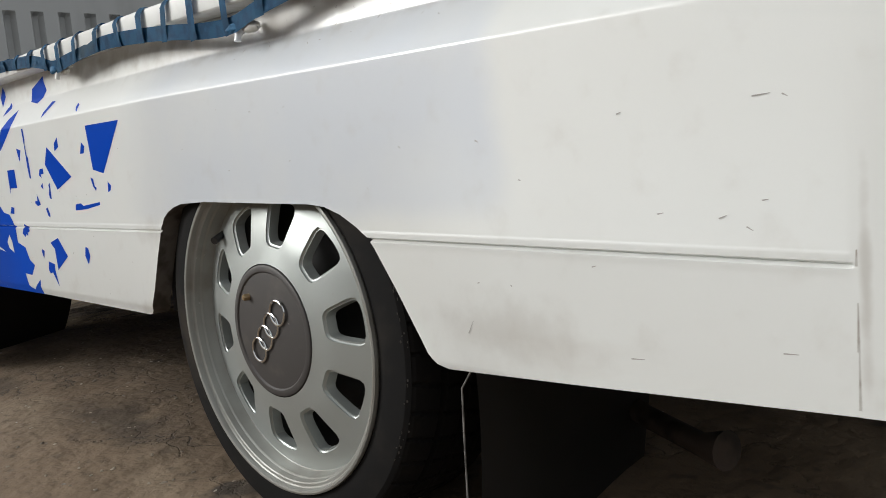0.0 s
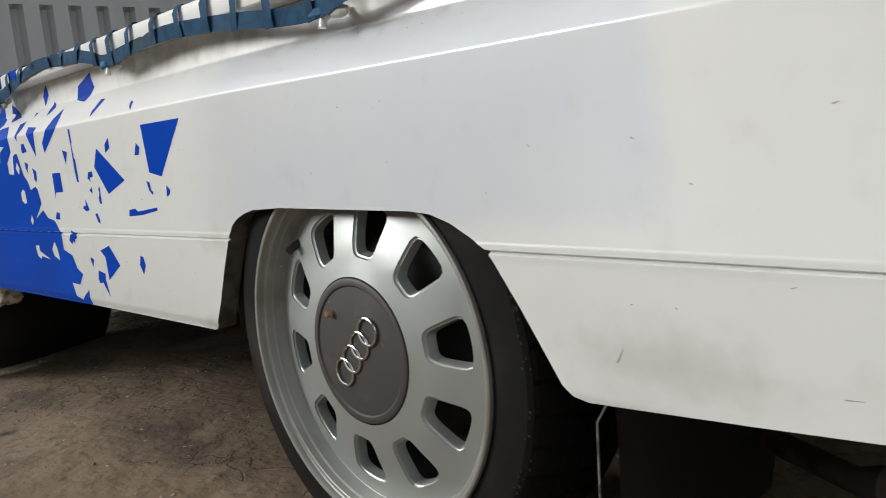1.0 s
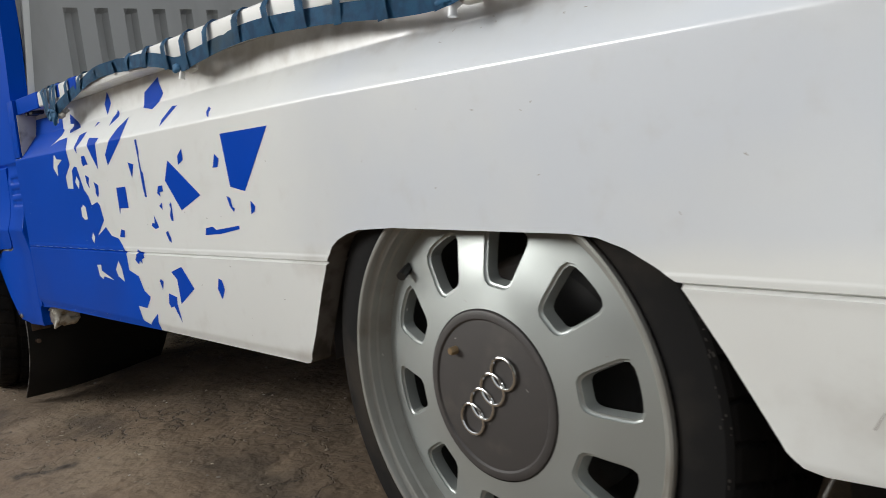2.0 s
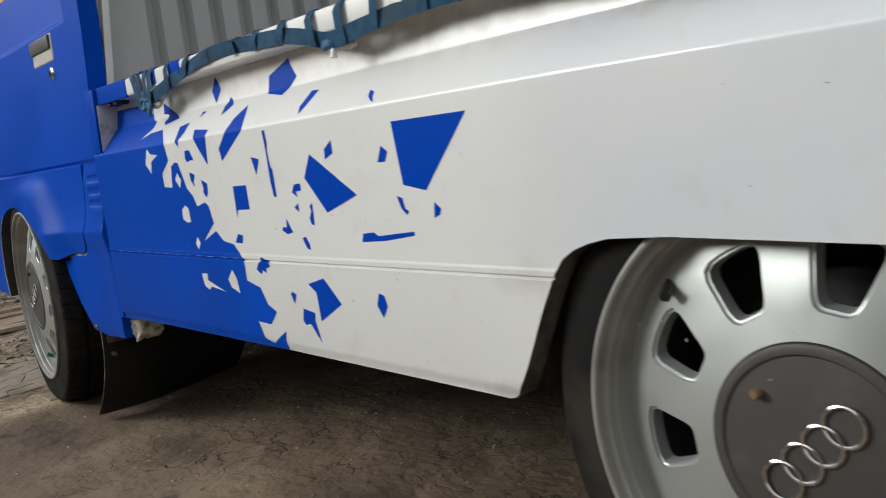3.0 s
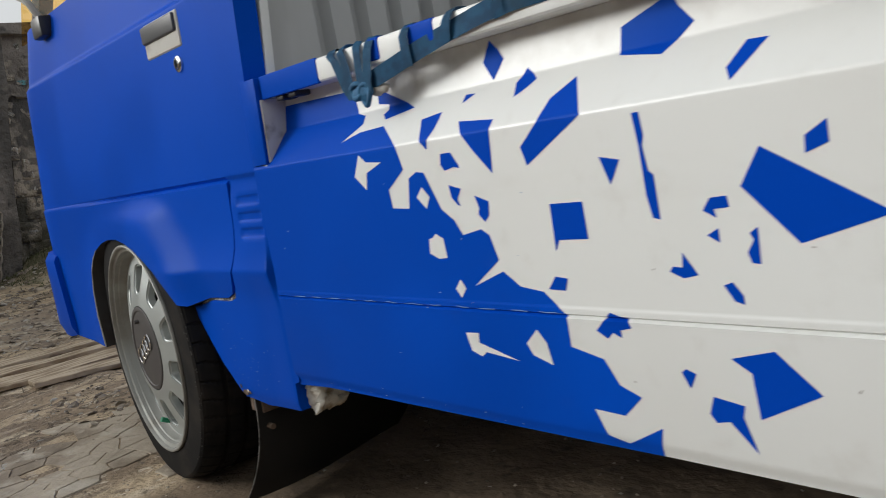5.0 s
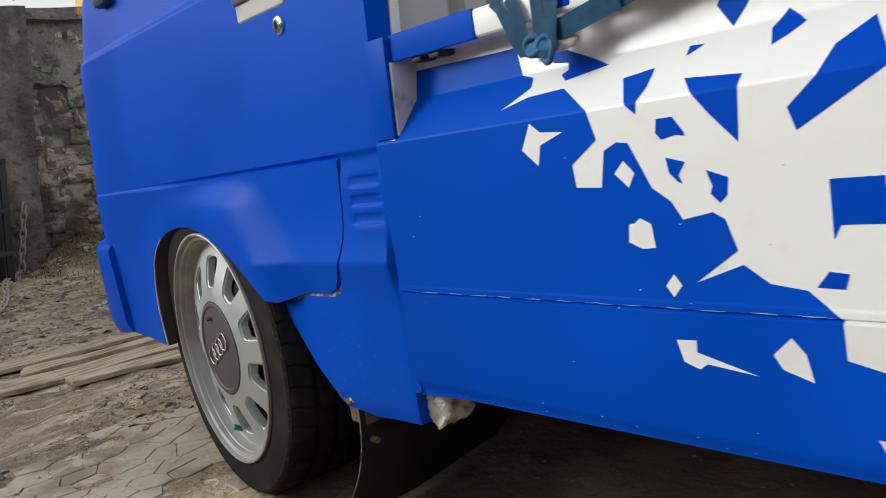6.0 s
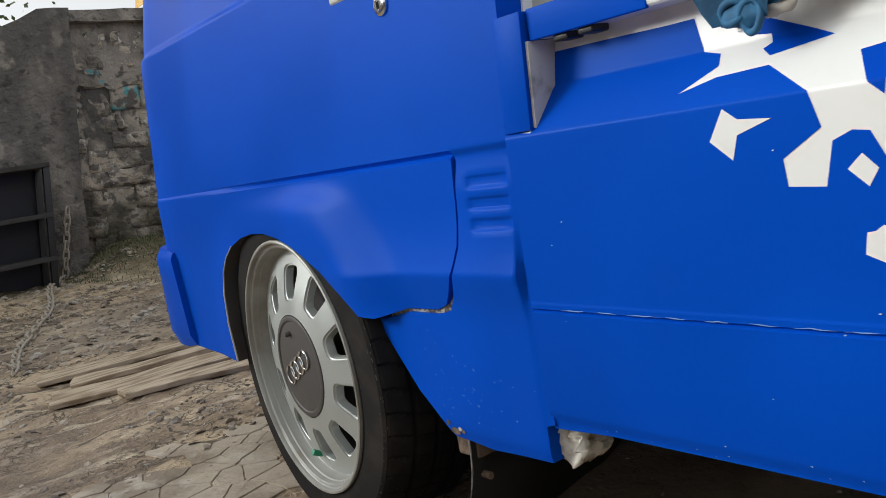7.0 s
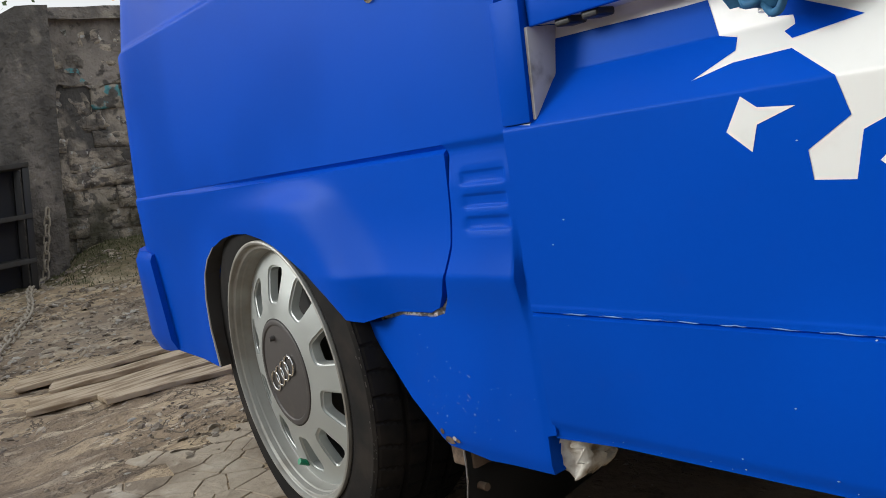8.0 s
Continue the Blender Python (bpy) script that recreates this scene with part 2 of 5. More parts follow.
chain_steel = material("galvanised_chain", (0.44, 0.39, 0.32), 0.65, metal=0.2)
grass = material("grass_blades", (0.10, 0.105, 0.045), 0.8)
leaf = material("tree_leaves", (0.06, 0.10, 0.03), 0.6)
bark = material("tree_bark", (0.09, 0.07, 0.05), 0.9)



def cracks(m, scale, width, colour, wobble=0.25, spread=(0.42, 0.56)):
    """Dark crack lines: a shaken Voronoi net mixed into the base colour, and cut into the relief."""
    t = m.node_tree
    b = t.nodes["Principled BSDF"]
    geo = t.nodes.new("ShaderNodeNewGeometry")
    n = t.nodes.new("ShaderNodeTexNoise")
    n.inputs["Scale"].default_value = scale * 1.6
    n.inputs["Detail"].default_value = 6.0
    add = t.nodes.new("ShaderNodeVectorMath")
    add.operation = 'MULTIPLY_ADD'
    add.inputs[1].default_value = (wobble, wobble, wobble)
    v = t.nodes.new("ShaderNodeTexVoronoi")
    v.feature = 'DISTANCE_TO_EDGE'
    v.inputs["Scale"].default_value = scale
    r = t.nodes.new("ShaderNodeMapRange")
    r.inputs[1].default_value, r.inputs[2].default_value = width * 0.4, width
    r.inputs[3].default_value, r.inputs[4].default_value = 1.0, 0.0
    patch = t.nodes.new("ShaderNodeTexNoise")
    patch.inputs["Scale"].default_value = scale * 0.35
    pr = t.nodes.new("ShaderNodeMapRange")
    pr.inputs[1].default_value, pr.inputs[2].default_value = spread
    mul = t.nodes.new("ShaderNodeMath")
    mul.operation = 'MULTIPLY'
    mix = t.nodes.new("ShaderNodeMix")
    mix.data_type = 'RGBA'
    mix.inputs[7].default_value = (*colour, 1)
    bp = t.nodes.new("ShaderNodeBump")
    bp.invert = True
    bp.inputs["Strength"].default_value = 0.8
    bp.inputs["Distance"].default_value = 0.01
    t.links.new(geo.outputs["Position"], n.inputs["Vector"])
    t.links.new(n.outputs["Color"], add.inputs[0])
    t.links.new(geo.outputs["Position"], add.inputs[2])
    t.links.new(add.outputs[0], v.inputs["Vector"])
    t.links.new(v.outputs["Distance"], r.inputs[0])
    t.links.new(geo.outputs["Position"], patch.inputs["Vector"])
    t.links.new(patch.outputs[0], pr.inputs[0])
    t.links.new(r.outputs[0], mul.inputs[0])
    t.links.new(pr.outputs[0], mul.inputs[1])
    t.links.new(mul.outputs[0], mix.inputs[0])
    old = b.inputs["Base Color"]
    t.links.new(old.links[0].from_socket, mix.inputs[6])
    t.links.new(mix.outputs[2], old)
    t.links.new(mul.outputs[0], bp.inputs["Height"])
    if b.inputs["Normal"].is_linked:
        t.links.new(b.inputs["Normal"].links[0].from_socket, bp.inputs["Normal"])
    t.links.new(bp.outputs[0], b.inputs["Normal"])


soil = material("trodden_soil_and_concrete", (0.232, 0.165, 0.106), 0.92)
vary(soil, (0.175, 0.124, 0.080), 1.3, 0.42, 0.62, 6.0)
vary(soil, (0.28, 0.208, 0.138), 4.0, 0.52, 0.66, 8.0, seed=6.0)
vary(soil, (0.13, 0.092, 0.06), 26.0, 0.58, 0.70, 6.0, seed=8.0, amount=0.7)
vary(soil, (0.07, 0.053, 0.038), 3.2, 0.63, 0.68, 5.0, seed=11.0)
bump(soil, 12, 0.8, 0.02, detail=5.0)
bump(soil, 42, 0.6, 0.010, detail=5.0)
cracks(soil, 5.0, 0.020, (0.12, 0.09, 0.063), 0.3, spread=(0.5, 0.62))
# darker patches along the truck's near side
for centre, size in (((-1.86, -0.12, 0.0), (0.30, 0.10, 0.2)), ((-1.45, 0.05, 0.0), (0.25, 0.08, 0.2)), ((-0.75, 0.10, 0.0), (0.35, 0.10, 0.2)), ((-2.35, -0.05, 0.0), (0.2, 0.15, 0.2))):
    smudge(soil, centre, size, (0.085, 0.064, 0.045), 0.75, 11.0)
# the far end of the yard is pale crumbling concrete; the two meet along a ragged line
st = soil.node_tree
earth = st.nodes["Principled BSDF"]
earth.name = "earth"
pale = st.nodes.new("ShaderNodeBsdfPrincipled")
pale.name = "Principled BSDF"
pale.inputs["Base Color"].default_value = (0.52, 0.40, 0.262, 1)
pale.inputs["Roughness"].default_value = 0.92
vary(soil, (0.29, 0.214, 0.14), 2.2, 0.44, 0.58, 8.0, stretch=(1.6, 0.6, 1), seed=21.0)
vary(soil, (0.62, 0.51, 0.365), 5.0, 0.55, 0.64, 8.0, stretch=(1.6, 0.5, 1), seed=16.0)
vary(soil, (0.12, 0.088, 0.06), 6.0, 0.59, 0.67, 8.0, stretch=(1.8, 0.45, 1), seed=31.0)
vary(soil, (0.19, 0.14, 0.095), 19.0, 0.54, 0.63, 8.0, stretch=(1.5, 0.7, 1), seed=52.0, amount=0.75)
vary(soil, (0.68, 0.59, 0.46), 31.0, 0.60, 0.68, 8.0, stretch=(1.4, 0.7, 1), seed=61.0, amount=0.7)
bump(soil, 14, 0.9, 0.03)
bump(soil, 70, 0.8, 0.010)
cracks(soil, 7.0, 0.035, (0.15, 0.115, 0.08), 0.3)
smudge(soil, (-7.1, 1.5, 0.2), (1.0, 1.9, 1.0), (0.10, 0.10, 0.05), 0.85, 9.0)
smudge(soil, (-3.3, -0.35, 0.0), (1.2, 0.45, 0.5), (0.17, 0.125, 0.09), 0.7, 9.0)
smudge(soil, (-5.2, 0.6, 0.0), (0.9, 1.2, 0.5), (0.24, 0.20, 0.165), 0.6, 7.0)
sg = st.nodes.new("ShaderNodeNewGeometry")
sx = st.nodes.new("ShaderNodeSeparateXYZ")
sn = st.nodes.new("ShaderNodeTexNoise")
sn.inputs["Scale"].default_value = 1.8
sn.inputs["Detail"].default_value = 9.0
sa = st.nodes.new("ShaderNodeMath")
sa.operation = 'MULTIPLY_ADD'
sa.inputs[1].default_value = 1.6
sr = st.nodes.new("ShaderNodeMapRange")
sr.interpolation_type = 'SMOOTHSTEP'
sr.inputs[1].default_value, sr.inputs[2].default_value = -1.1, -1.5
sm = st.nodes.new("ShaderNodeMixShader")
st.links.new(sg.outputs["Position"], sx.inputs[0])
st.links.new(sg.outputs["Position"], sn.inputs["Vector"])
st.links.new(sn.outputs[0], sa.inputs[0])
st.links.new(sx.outputs[0], sa.inputs[2])
st.links.new(sa.outputs[0], sr.inputs[0])
st.links.new(sr.outputs[0], sm.inputs[0])
st.links.new(earth.outputs[0], sm.inputs[1])
st.links.new(pale.outputs[0], sm.inputs[2])
st.links.new(sm.outputs[0], st.nodes["Material Output"].inputs[0])


# ---- mesh helpers ----
def mesh_ob(name, bm, mat, sharp=35):
    me = bpy.data.meshes.new(name)
    bm.to_mesh(me)
    bm.free()
    for p in me.polygons:
        p.use_smooth = True
    me.set_sharp_from_angle(angle=radians(sharp))
    for m in (mat if isinstance(mat, (list, tuple)) else [mat]):
        me.materials.append(m)
    return new(name, me)


def part(name, bm, mat, parent, label="", sharp=35):
    """Link a bmesh, given in world coordinates, as one mesh under a thing or part."""
    ob = mesh_ob(name, bm, mat, sharp)
    ob.parent = parent
    ob.matrix_parent_inverse = parent.matrix_world.inverted()
    if label:
        ob["label"] = label
    return ob


def thing(name, at, label, category, group="", kind=""):
    ob = new(name)
    ob.location = at
    ob.matrix_world = Matrix.Translation(at)
    return tagged(ob, label, category, group, kind)


def box(lo, hi, bevel=0.0, seg=2, turn=None):
    bm = bmesh.new()
    bmesh.ops.create_cube(bm, size=1)
    for v in bm.verts:
        v.co = Vector([(l + h) / 2 + c * (h - l) for l, h, c in zip(lo, hi, v.co)])
    if bevel:
        bmesh.ops.bevel(bm, geom=bm.edges[:], offset=bevel, segments=seg, affect='EDGES', profile=0.6)
    if turn:
        bm.transform(turn)
    return bm


def tube(points, radius, sides=10, closed=False):
    """A round tube through points."""
    bm = bmesh.new()
    pts = [Vector(p) for p in points]
    rings = []
    for i, p in enumerate(pts):
        a = pts[i - 1] if (i or closed) else p
        b = pts[(i + 1) % len(pts)] if (i + 1 < len(pts) or closed) else p
        d = (b - a).normalized()
        s = d.orthogonal().normalized() if not rings else (rings[-1][1] - d * rings[-1][1].dot(d)).normalized()
        u = d.cross(s)
        r = radius(i / max(1, len(pts) - 1)) if callable(radius) else radius
        rings.append(([bm.verts.new(p + r * (math.cos(k * math.tau / sides) * s + math.sin(k * math.tau / sides) * u)) for k in range(sides)], s))
    n = len(rings)
    for i in range(n if closed else n - 1):
        a, b = rings[i][0], rings[(i + 1) % n][0]
        for k in range(sides):
            bm.faces.new((a[k], a[(k + 1) % sides], b[(k + 1) % sides], b[k]))
    if not closed:
        bm.faces.new(rings[0][0][::-1])
        bm.faces.new(rings[-1][0])
    bmesh.ops.recalc_face_normals(bm, faces=bm.faces[:])
    return bm


def lathe(profile, segments=72, closed=False, wobble=None):
    """Revolve (radius, y) about the y axis."""
    bm = bmesh.new()
    rings = []
    for k in range(segments):
        a = k * math.tau / segments
        ring = []
        for i, (r, y) in enumerate(profile):
            rr = r + (wobble(k, i) if wobble else 0)
            ring.append(bm.verts.new((rr * math.cos(a), y, rr * math.sin(a))))
        rings.append(ring)
    m = len(profile)
    for k in range(segments):
        a, b = rings[k], rings[(k + 1) % segments]
        for i in range(m if closed else m - 1):
            j = (i + 1) % m
            bm.faces.new((a[i], a[j], b[j], b[i]))
    bmesh.ops.remove_doubles(bm, verts=bm.verts[:], dist=1e-6)
    bmesh.ops.recalc_face_normals(bm, faces=bm.faces[:])
    return bm


def rake(x):
    """The bed stands slightly nose-up on its wheels."""
    return -(0.017 if x > -0.27 else 0.004) * (x + 0.27)


def bow(x):
    """The side panel draws in a little towards the cab."""
    return 0.004 * smooth(-0.85, -1.5, x)


def sheet(outline, yf, zc=(), xc=(), flange=0.0, tilt=rake, back=0):
    """A pressed panel: an outline in (x, z), cut along raked heights zc, level heights and stations xc, set out to y = yf(x, z)."""
    bm = bmesh.new()
    bm.faces.new([bm.verts.new((x, 0, z - tilt(x))) for x, z in outline])
    for z in zc:
        bmesh.ops.bisect_plane(bm, geom=bm.verts[:] + bm.edges[:] + bm.faces[:], plane_co=(0, 0, z), plane_no=(0, 0, 1), dist=1e-5)
    for x in xc:
        bmesh.ops.bisect_plane(bm, geom=bm.verts[:] + bm.edges[:] + bm.faces[:], plane_co=(x, 0, 0), plane_no=(1, 0, 0), dist=1e-5)
    rim = [e for e in bm.edges if e.is_boundary]
    for v in bm.verts:
        v.co.y = yf(v.co.x, v.co.z)
        v.co.z += tilt(v.co.x)
    bmesh.ops.recalc_face_normals(bm, faces=bm.faces[:])
    if sum(f.normal.y * f.calc_area() for f in bm.faces) > 0:
        bmesh.ops.reverse_faces(bm, faces=bm.faces[:])
    if flange:
        got = bmesh.ops.extrude_edge_only(bm, edges=rim)
        for v in [g for g in got["geom"] if isinstance(g, bmesh.types.BMVert)]:
            v.co.y += flange
        for f in [g for g in got["geom"] if isinstance(g, bmesh.types.BMFace)]:
            f.material_index = back
    return bm


def smooth(a, b, x):
    t = min(1.0, max(0.0, (x - a) / (b - a)))
    return t * t * (3 - 2 * t)


def arc(cx, cz, r, a0, a1, n=6):
    return [(cx + r * math.cos(radians(a0 + (a1 - a0) * i / n)), cz + r * math.sin(radians(a0 + (a1 - a0) * i / n))) for i in range(n + 1)]


def clip(poly, p, n):
    """The part of a convex outline on the far side of the line through p with normal n."""
    out = []
    for i, q in enumerate(poly):
        r = poly[(i + 1) % len(poly)]
        dq = (q[0] - p[0]) * n[0] + (q[1] - p[1]) * n[1]
        dr = (r[0] - p[0]) * n[0] + (r[1] - p[1]) * n[1]
        if dq <= 0:
            out.append(q)
        if (dq < 0 < dr) or (dr < 0 < dq):
            t = dq / (dq - dr)
            out.append((q[0] + (r[0] - q[0]) * t, q[1] + (r[1] - q[1]) * t))
    return out


def cells(x0, x1, y0, y1, size, rnd, gap):
    """Cracked plates: the Voronoi cells of a shaken grid, each drawn in by half the crack's width."""
    seeds = []
    nx, ny = int((x1 - x0) / size), int((y1 - y0) / size)
    for i in range(nx):
        for j in range(ny):
            seeds.append((x0 + (i + 0.5 + rnd.uniform(-0.49, 0.49)) * size, y0 + (j + 0.5 + rnd.uniform(-0.42, 0.42)) * size))
    out = []
    for s in seeds:
        poly = [(s[0] - size, s[1] - size), (s[0] + size, s[1] - size), (s[0] + size, s[1] + size), (s[0] - size, s[1] + size)]
        for o in seeds:
            d = math.hypot(o[0] - s[0], o[1] - s[1])
            if 0 < d < 2.6 * size:
                n = ((o[0] - s[0]) / d, (o[1] - s[1]) / d)
                poly = clip(poly, (s[0] + n[0] * (d / 2 - gap), s[1] + n[1] * (d / 2 - gap)), n)
        if len(poly) > 2:
            out.append((s, poly))
    return out


# ---- ground ----
def ground_height(x, y):
    far = smooth(-4.2, -7.6, x) * 0.2 + 0.16 * smooth(-6.4, -7.2, x) * smooth(0.75, 1.3, y)
    rough = 0.012 * noise.noise((x * 1.7, y * 1.7, 0)) + 0.007 * noise.noise((x * 6, y * 6, 3))
    lumps = 0.03 * smooth(-2.9, -4.5, x) * noise.noise((x * 2.3, y * 2.3, 7)) + 0.014 * smooth(-2.6, -3.6, x) * noise.noise((x * 9, y * 9, 5)) + 0.008 * smooth(-2.8, -3.6, x) * noise.noise((x * 15, y * 15, 8))
    tyre = 1 - max(math.exp(-((x + 2.2) ** 2 + (y - 0.12) ** 2) * 14), math.exp(-(x ** 2 + (y - 0.12) ** 2) * 14))
    return far + (rough + lumps) * tyre - 0.004


def axis(inner0, inner1, step, outer0, outer1):
    v = list(np.arange(inner0, inner1, step))
    s, a, b = step, inner0, v[-1]
    low, high = [], []
    while a > outer0:
        s *= 1.35
        a -= s
        low.append(max(a, outer0))
    s = step
    while b < outer1:
        s *= 1.35
        b += s
        high.append(min(b, outer1))
    return low[::-1] + v + high


def build_ground():
    xs = axis(-8.0, 1.6, 0.03, -900, 900)
    ys = axis(-1.2, 2.4, 0.03, -900, 900)
    verts = [(x, y, ground_height(x, y)) for y in ys for x in xs]
    w = len(xs)
    faces = [(j * w + i, j * w + i + 1, (j + 1) * w + i + 1, (j + 1) * w + i) for j in range(len(ys) - 1) for i in range(w - 1)]
    me = bpy.data.meshes.new("ground")
    me.from_pydata(verts, [], faces)
    for p in me.polygons:
        p.use_smooth = True
    me.materials.append(soil)
    return tagged(new("ground", me), "worn cracked concrete and brown soil of a yard", "ground", kind="structure")


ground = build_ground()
slab = material("cracked_paving", (0.46, 0.39, 0.30), 0.88)
vary(slab, (0.27, 0.215, 0.155), 4.0, 0.44, 0.62, 8.0)
vary(slab, (0.52, 0.46, 0.37), 9.0, 0.55, 0.7, 8.0, seed=3.0)
bump(slab, 50, 0.8, 0.006)


def lay_paving():
    """Cracked plates of worn concrete, flush with the soil."""
    rnd = random.Random(21)
    for s, poly in cells(-3.15, -2.2, -0.60, 0.40, 0.080, rnd, 0.0018):
        if rnd.random() < 0.12 or s[0] < -2.98 + 0.25 * rnd.uniform(-0.6, 0.6) or s[0] > -2.3 + 0.2 * rnd.uniform(-1, 1):
            continue
        bm = bmesh.new()
        up = 0.0025 + rnd.uniform(0.0, 0.002)
        ring = []
        for (x0, y0), (x1, y1) in zip(poly, poly[1:] + poly[:1]):
            for k in range(3):
                px, py = x0 + (x1 - x0) * k / 3, y0 + (y1 - y0) * k / 3
                ring.append((px + 0.004 * noise.noise((px * 45, py * 45, 1)), py + 0.004 * noise.noise((px * 45, py * 45, 6))))
        poly = ring
        low = [bm.verts.new((x, y, ground_height(x, y) - 0.01)) for x, y in poly]
        mid = [bm.verts.new((x, y, ground_height(x, y) + up - 0.0015)) for x, y in poly]
        top = [bm.verts.new((s[0] + (x - s[0]) * 0.97, s[1] + (y - s[1]) * 0.97, ground_height(x, y) + up)) for x, y in poly]
        n = len(poly)
        for i in range(n):
            j = (i + 1) % n
            bm.faces.new((low[i], low[j], mid[j], mid[i]))
            bm.faces.new((mid[i], mid[j], top[j], top[i]))
        hub = bm.verts.new((s[0], s[1], ground_height(*s) + up))
        for i in range(n):
            bm.faces.new((top[i], top[(i + 1) % n], hub))
        part("paving_piece", bm, slab, ground)


pebble_stone = material("concrete_crumbs", (0.46, 0.39, 0.30), 0.92)
vary(pebble_stone, (0.19, 0.155, 0.12), 11.0, 0.40, 0.58)
vary(pebble_stone, (0.46, 0.43, 0.38), 17.0, 0.56, 0.66, seed=5.0)


def scatter_pebbles():
    """Angular crumbs and flakes, five-sided, lying half in the soil."""
    rnd = random.Random(5)
    verts, faces = [], []
    for i in range(13000):
        u = rnd.random()
        x, y = (rnd.uniform(-7.0, -2.7), rnd.uniform(-0.9, 1.9)) if u < 0.92 else (rnd.uniform(-2.9, 0.3), rnd.uniform(-0.5, 0.7))
        if (x < -3.4 and y > 1.9) or (-4.6 < x < -3.45 and -0.1 < y < 1.4):
            continue
        if noise.noise((x * 1.9, y * 1.9, 2)) < rnd.uniform(-0.5, 0.35):
            continue
        r = rnd.uniform(0.0025, 0.007) * (0.6 if u > 0.92 else rnd.choice((1, 1, 1, 1.5, 2.4)) * (1.5 if x < -4.5 else 1.0))
        h = r * rnd.uniform(0.25, 0.7)
        turn, long_ = rnd.uniform(0, 6.3), rnd.uniform(1.0, 2.0)
        c, s = math.cos(turn), math.sin(turn)
        lean = (rnd.uniform(-0.4, 0.4), rnd.uniform(-0.4, 0.4))
        z = ground_height(x, y)
        k = len(verts)
        for ring, up in ((1.0, -0.5), (0.95, 0.4), (0.6, 1.0)):
            for q in range(5):
                a = q * math.tau / 5 + rnd.uniform(-0.35, 0.35)
                px, py = r * ring * long_ * math.cos(a), r * ring * math.sin(a)
                dx, dy = px * c - py * s, px * s + py * c
                verts.append((x + dx, y + dy, z + h * up + dx * lean[0] + dy * lean[1]))
        for m in (0, 5):
            for q in range(5):
                w = (q + 1) % 5
                faces.append((k + m + q, k + m + w, k + m + 5 + w, k + m + 5 + q))
        faces.append(tuple(k + 10 + q for q in range(5)))
    me = bpy.data.meshes.new("pebbles")
    me.from_pydata(verts, [], faces)
    me.materials.append(pebble_stone)
    ob = new("pebbles", me)
    ob.parent = ground
    return tagged(ob, "loose pebbles and crumbs of concrete", kind="stuff")


# ---- truck ----
truck = thing("pickup_truck", (-1.0, 0.8, 0.0), "lowered blue and white pickup truck with silver alloy wheels", "truck")

arch_dirt = material("dirty_inner_edge", (0.13, 0.115, 0.10), 0.85)
vary(arch_dirt, (0.06, 0.05, 0.04), 30.0, 0.4, 0.65)
SEAM, SEAM_FRONT, CREASE, CREASE_UP = 0.4338, 0.4295, 0.6335, 0.684
RAW = [(0.2, 0.0), (CREASE, 0.0), (CREASE_UP, 0.040), (0.79, 0.056)]


def raw_side(z):
    for (z0, y0), (z1, y1) in zip(RAW, RAW[1:]):
        if z <= z1:
            return y0 + (y1 - y0) * (z - z0) / (z1 - z0)
    return RAW[-1][1]


def bed_y(x, z):
    y = bow(x) + sum(raw_side(z + d) for d in (-0.002, -0.001, 0, 0.001, 0.002)) / 5
    run = smooth(0.783, 0.777, x)
    seam = SEAM if x > -0.1 else SEAM_FRONT
    y += (0.006 if x > -0.1 else 0.0040) * max(0.0, 1 - abs(z - seam + 0.0015) / 0.0026) * run
    y -= 0.0007 * smooth(seam + 0.0095, seam + 0.0065, z) * smooth(seam - 0.012, seam - 0.0041, z) * run
    y += 0.006 * smooth(0.305, 0.286, z)
    return y


BED_CUTS = [0.288, 0.293, 0.298, 0.305]
for seam in (SEAM_FRONT, SEAM):
    BED_CUTS += [seam + d for d in (-0.012, -0.0041, -0.0028, -0.0015, -0.0002, 0.0011, 0.0065, 0.008, 0.0095)]
for bend in (CREASE, CREASE_UP):
    BED_CUTS += [bend + d for d in (-0.004, -0.002, -0.001, 0.0, 0.001, 0.002, 0.004)]
BED_X = [-1.5, -1.45, -1.4, -1.35, -1.3, -1.25, -1.2, -1.15, -1.1, -1.05, -1.0, -0.95, -0.9, -0.8, -0.6, -0.4, -0.23, -0.1, 0.0, 0.2, 0.4, 0.6, 0.75, 0.777, 0.779, 0.781, 0.783]

bed_outline = ([(-1.55, 0.284), (-1.46, 0.289), (-0.83, 0.290), (-0.37, 0.286)] + [(-0.356, 0.2855), (-0.346, 0.288), (-0.337, 0.295), (-0.327, 0.310)] +
               [(-0.316, 0.329), (-0.301, 0.360), (-0.288, 0.387), (-0.275, 0.411), (-0.262, 0.433), (-0.250, 0.4485), (-0.234, 0.4580), (-0.214, 0.4650), (-0.190, 0.4698), (-0.121, 0.472), (0.030, 0.468),
                (0.135, 0.4655), (0.168, 0.462), (0.198, 0.4525), (0.226, 0.438), (0.248, 0.4245), (0.286, 0.369), (0.317, 0.320), (0.330, 0.299),
                (0.342, 0.288), (0.358, 0.284), (0.60, 0.295), (0.786, 0.304), (0.786, 0.716), (-1.509, 0.740), (-1.509, 0.642), (-1.55, 0.642)])
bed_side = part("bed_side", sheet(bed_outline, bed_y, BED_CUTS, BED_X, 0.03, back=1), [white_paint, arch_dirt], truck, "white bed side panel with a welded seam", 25)
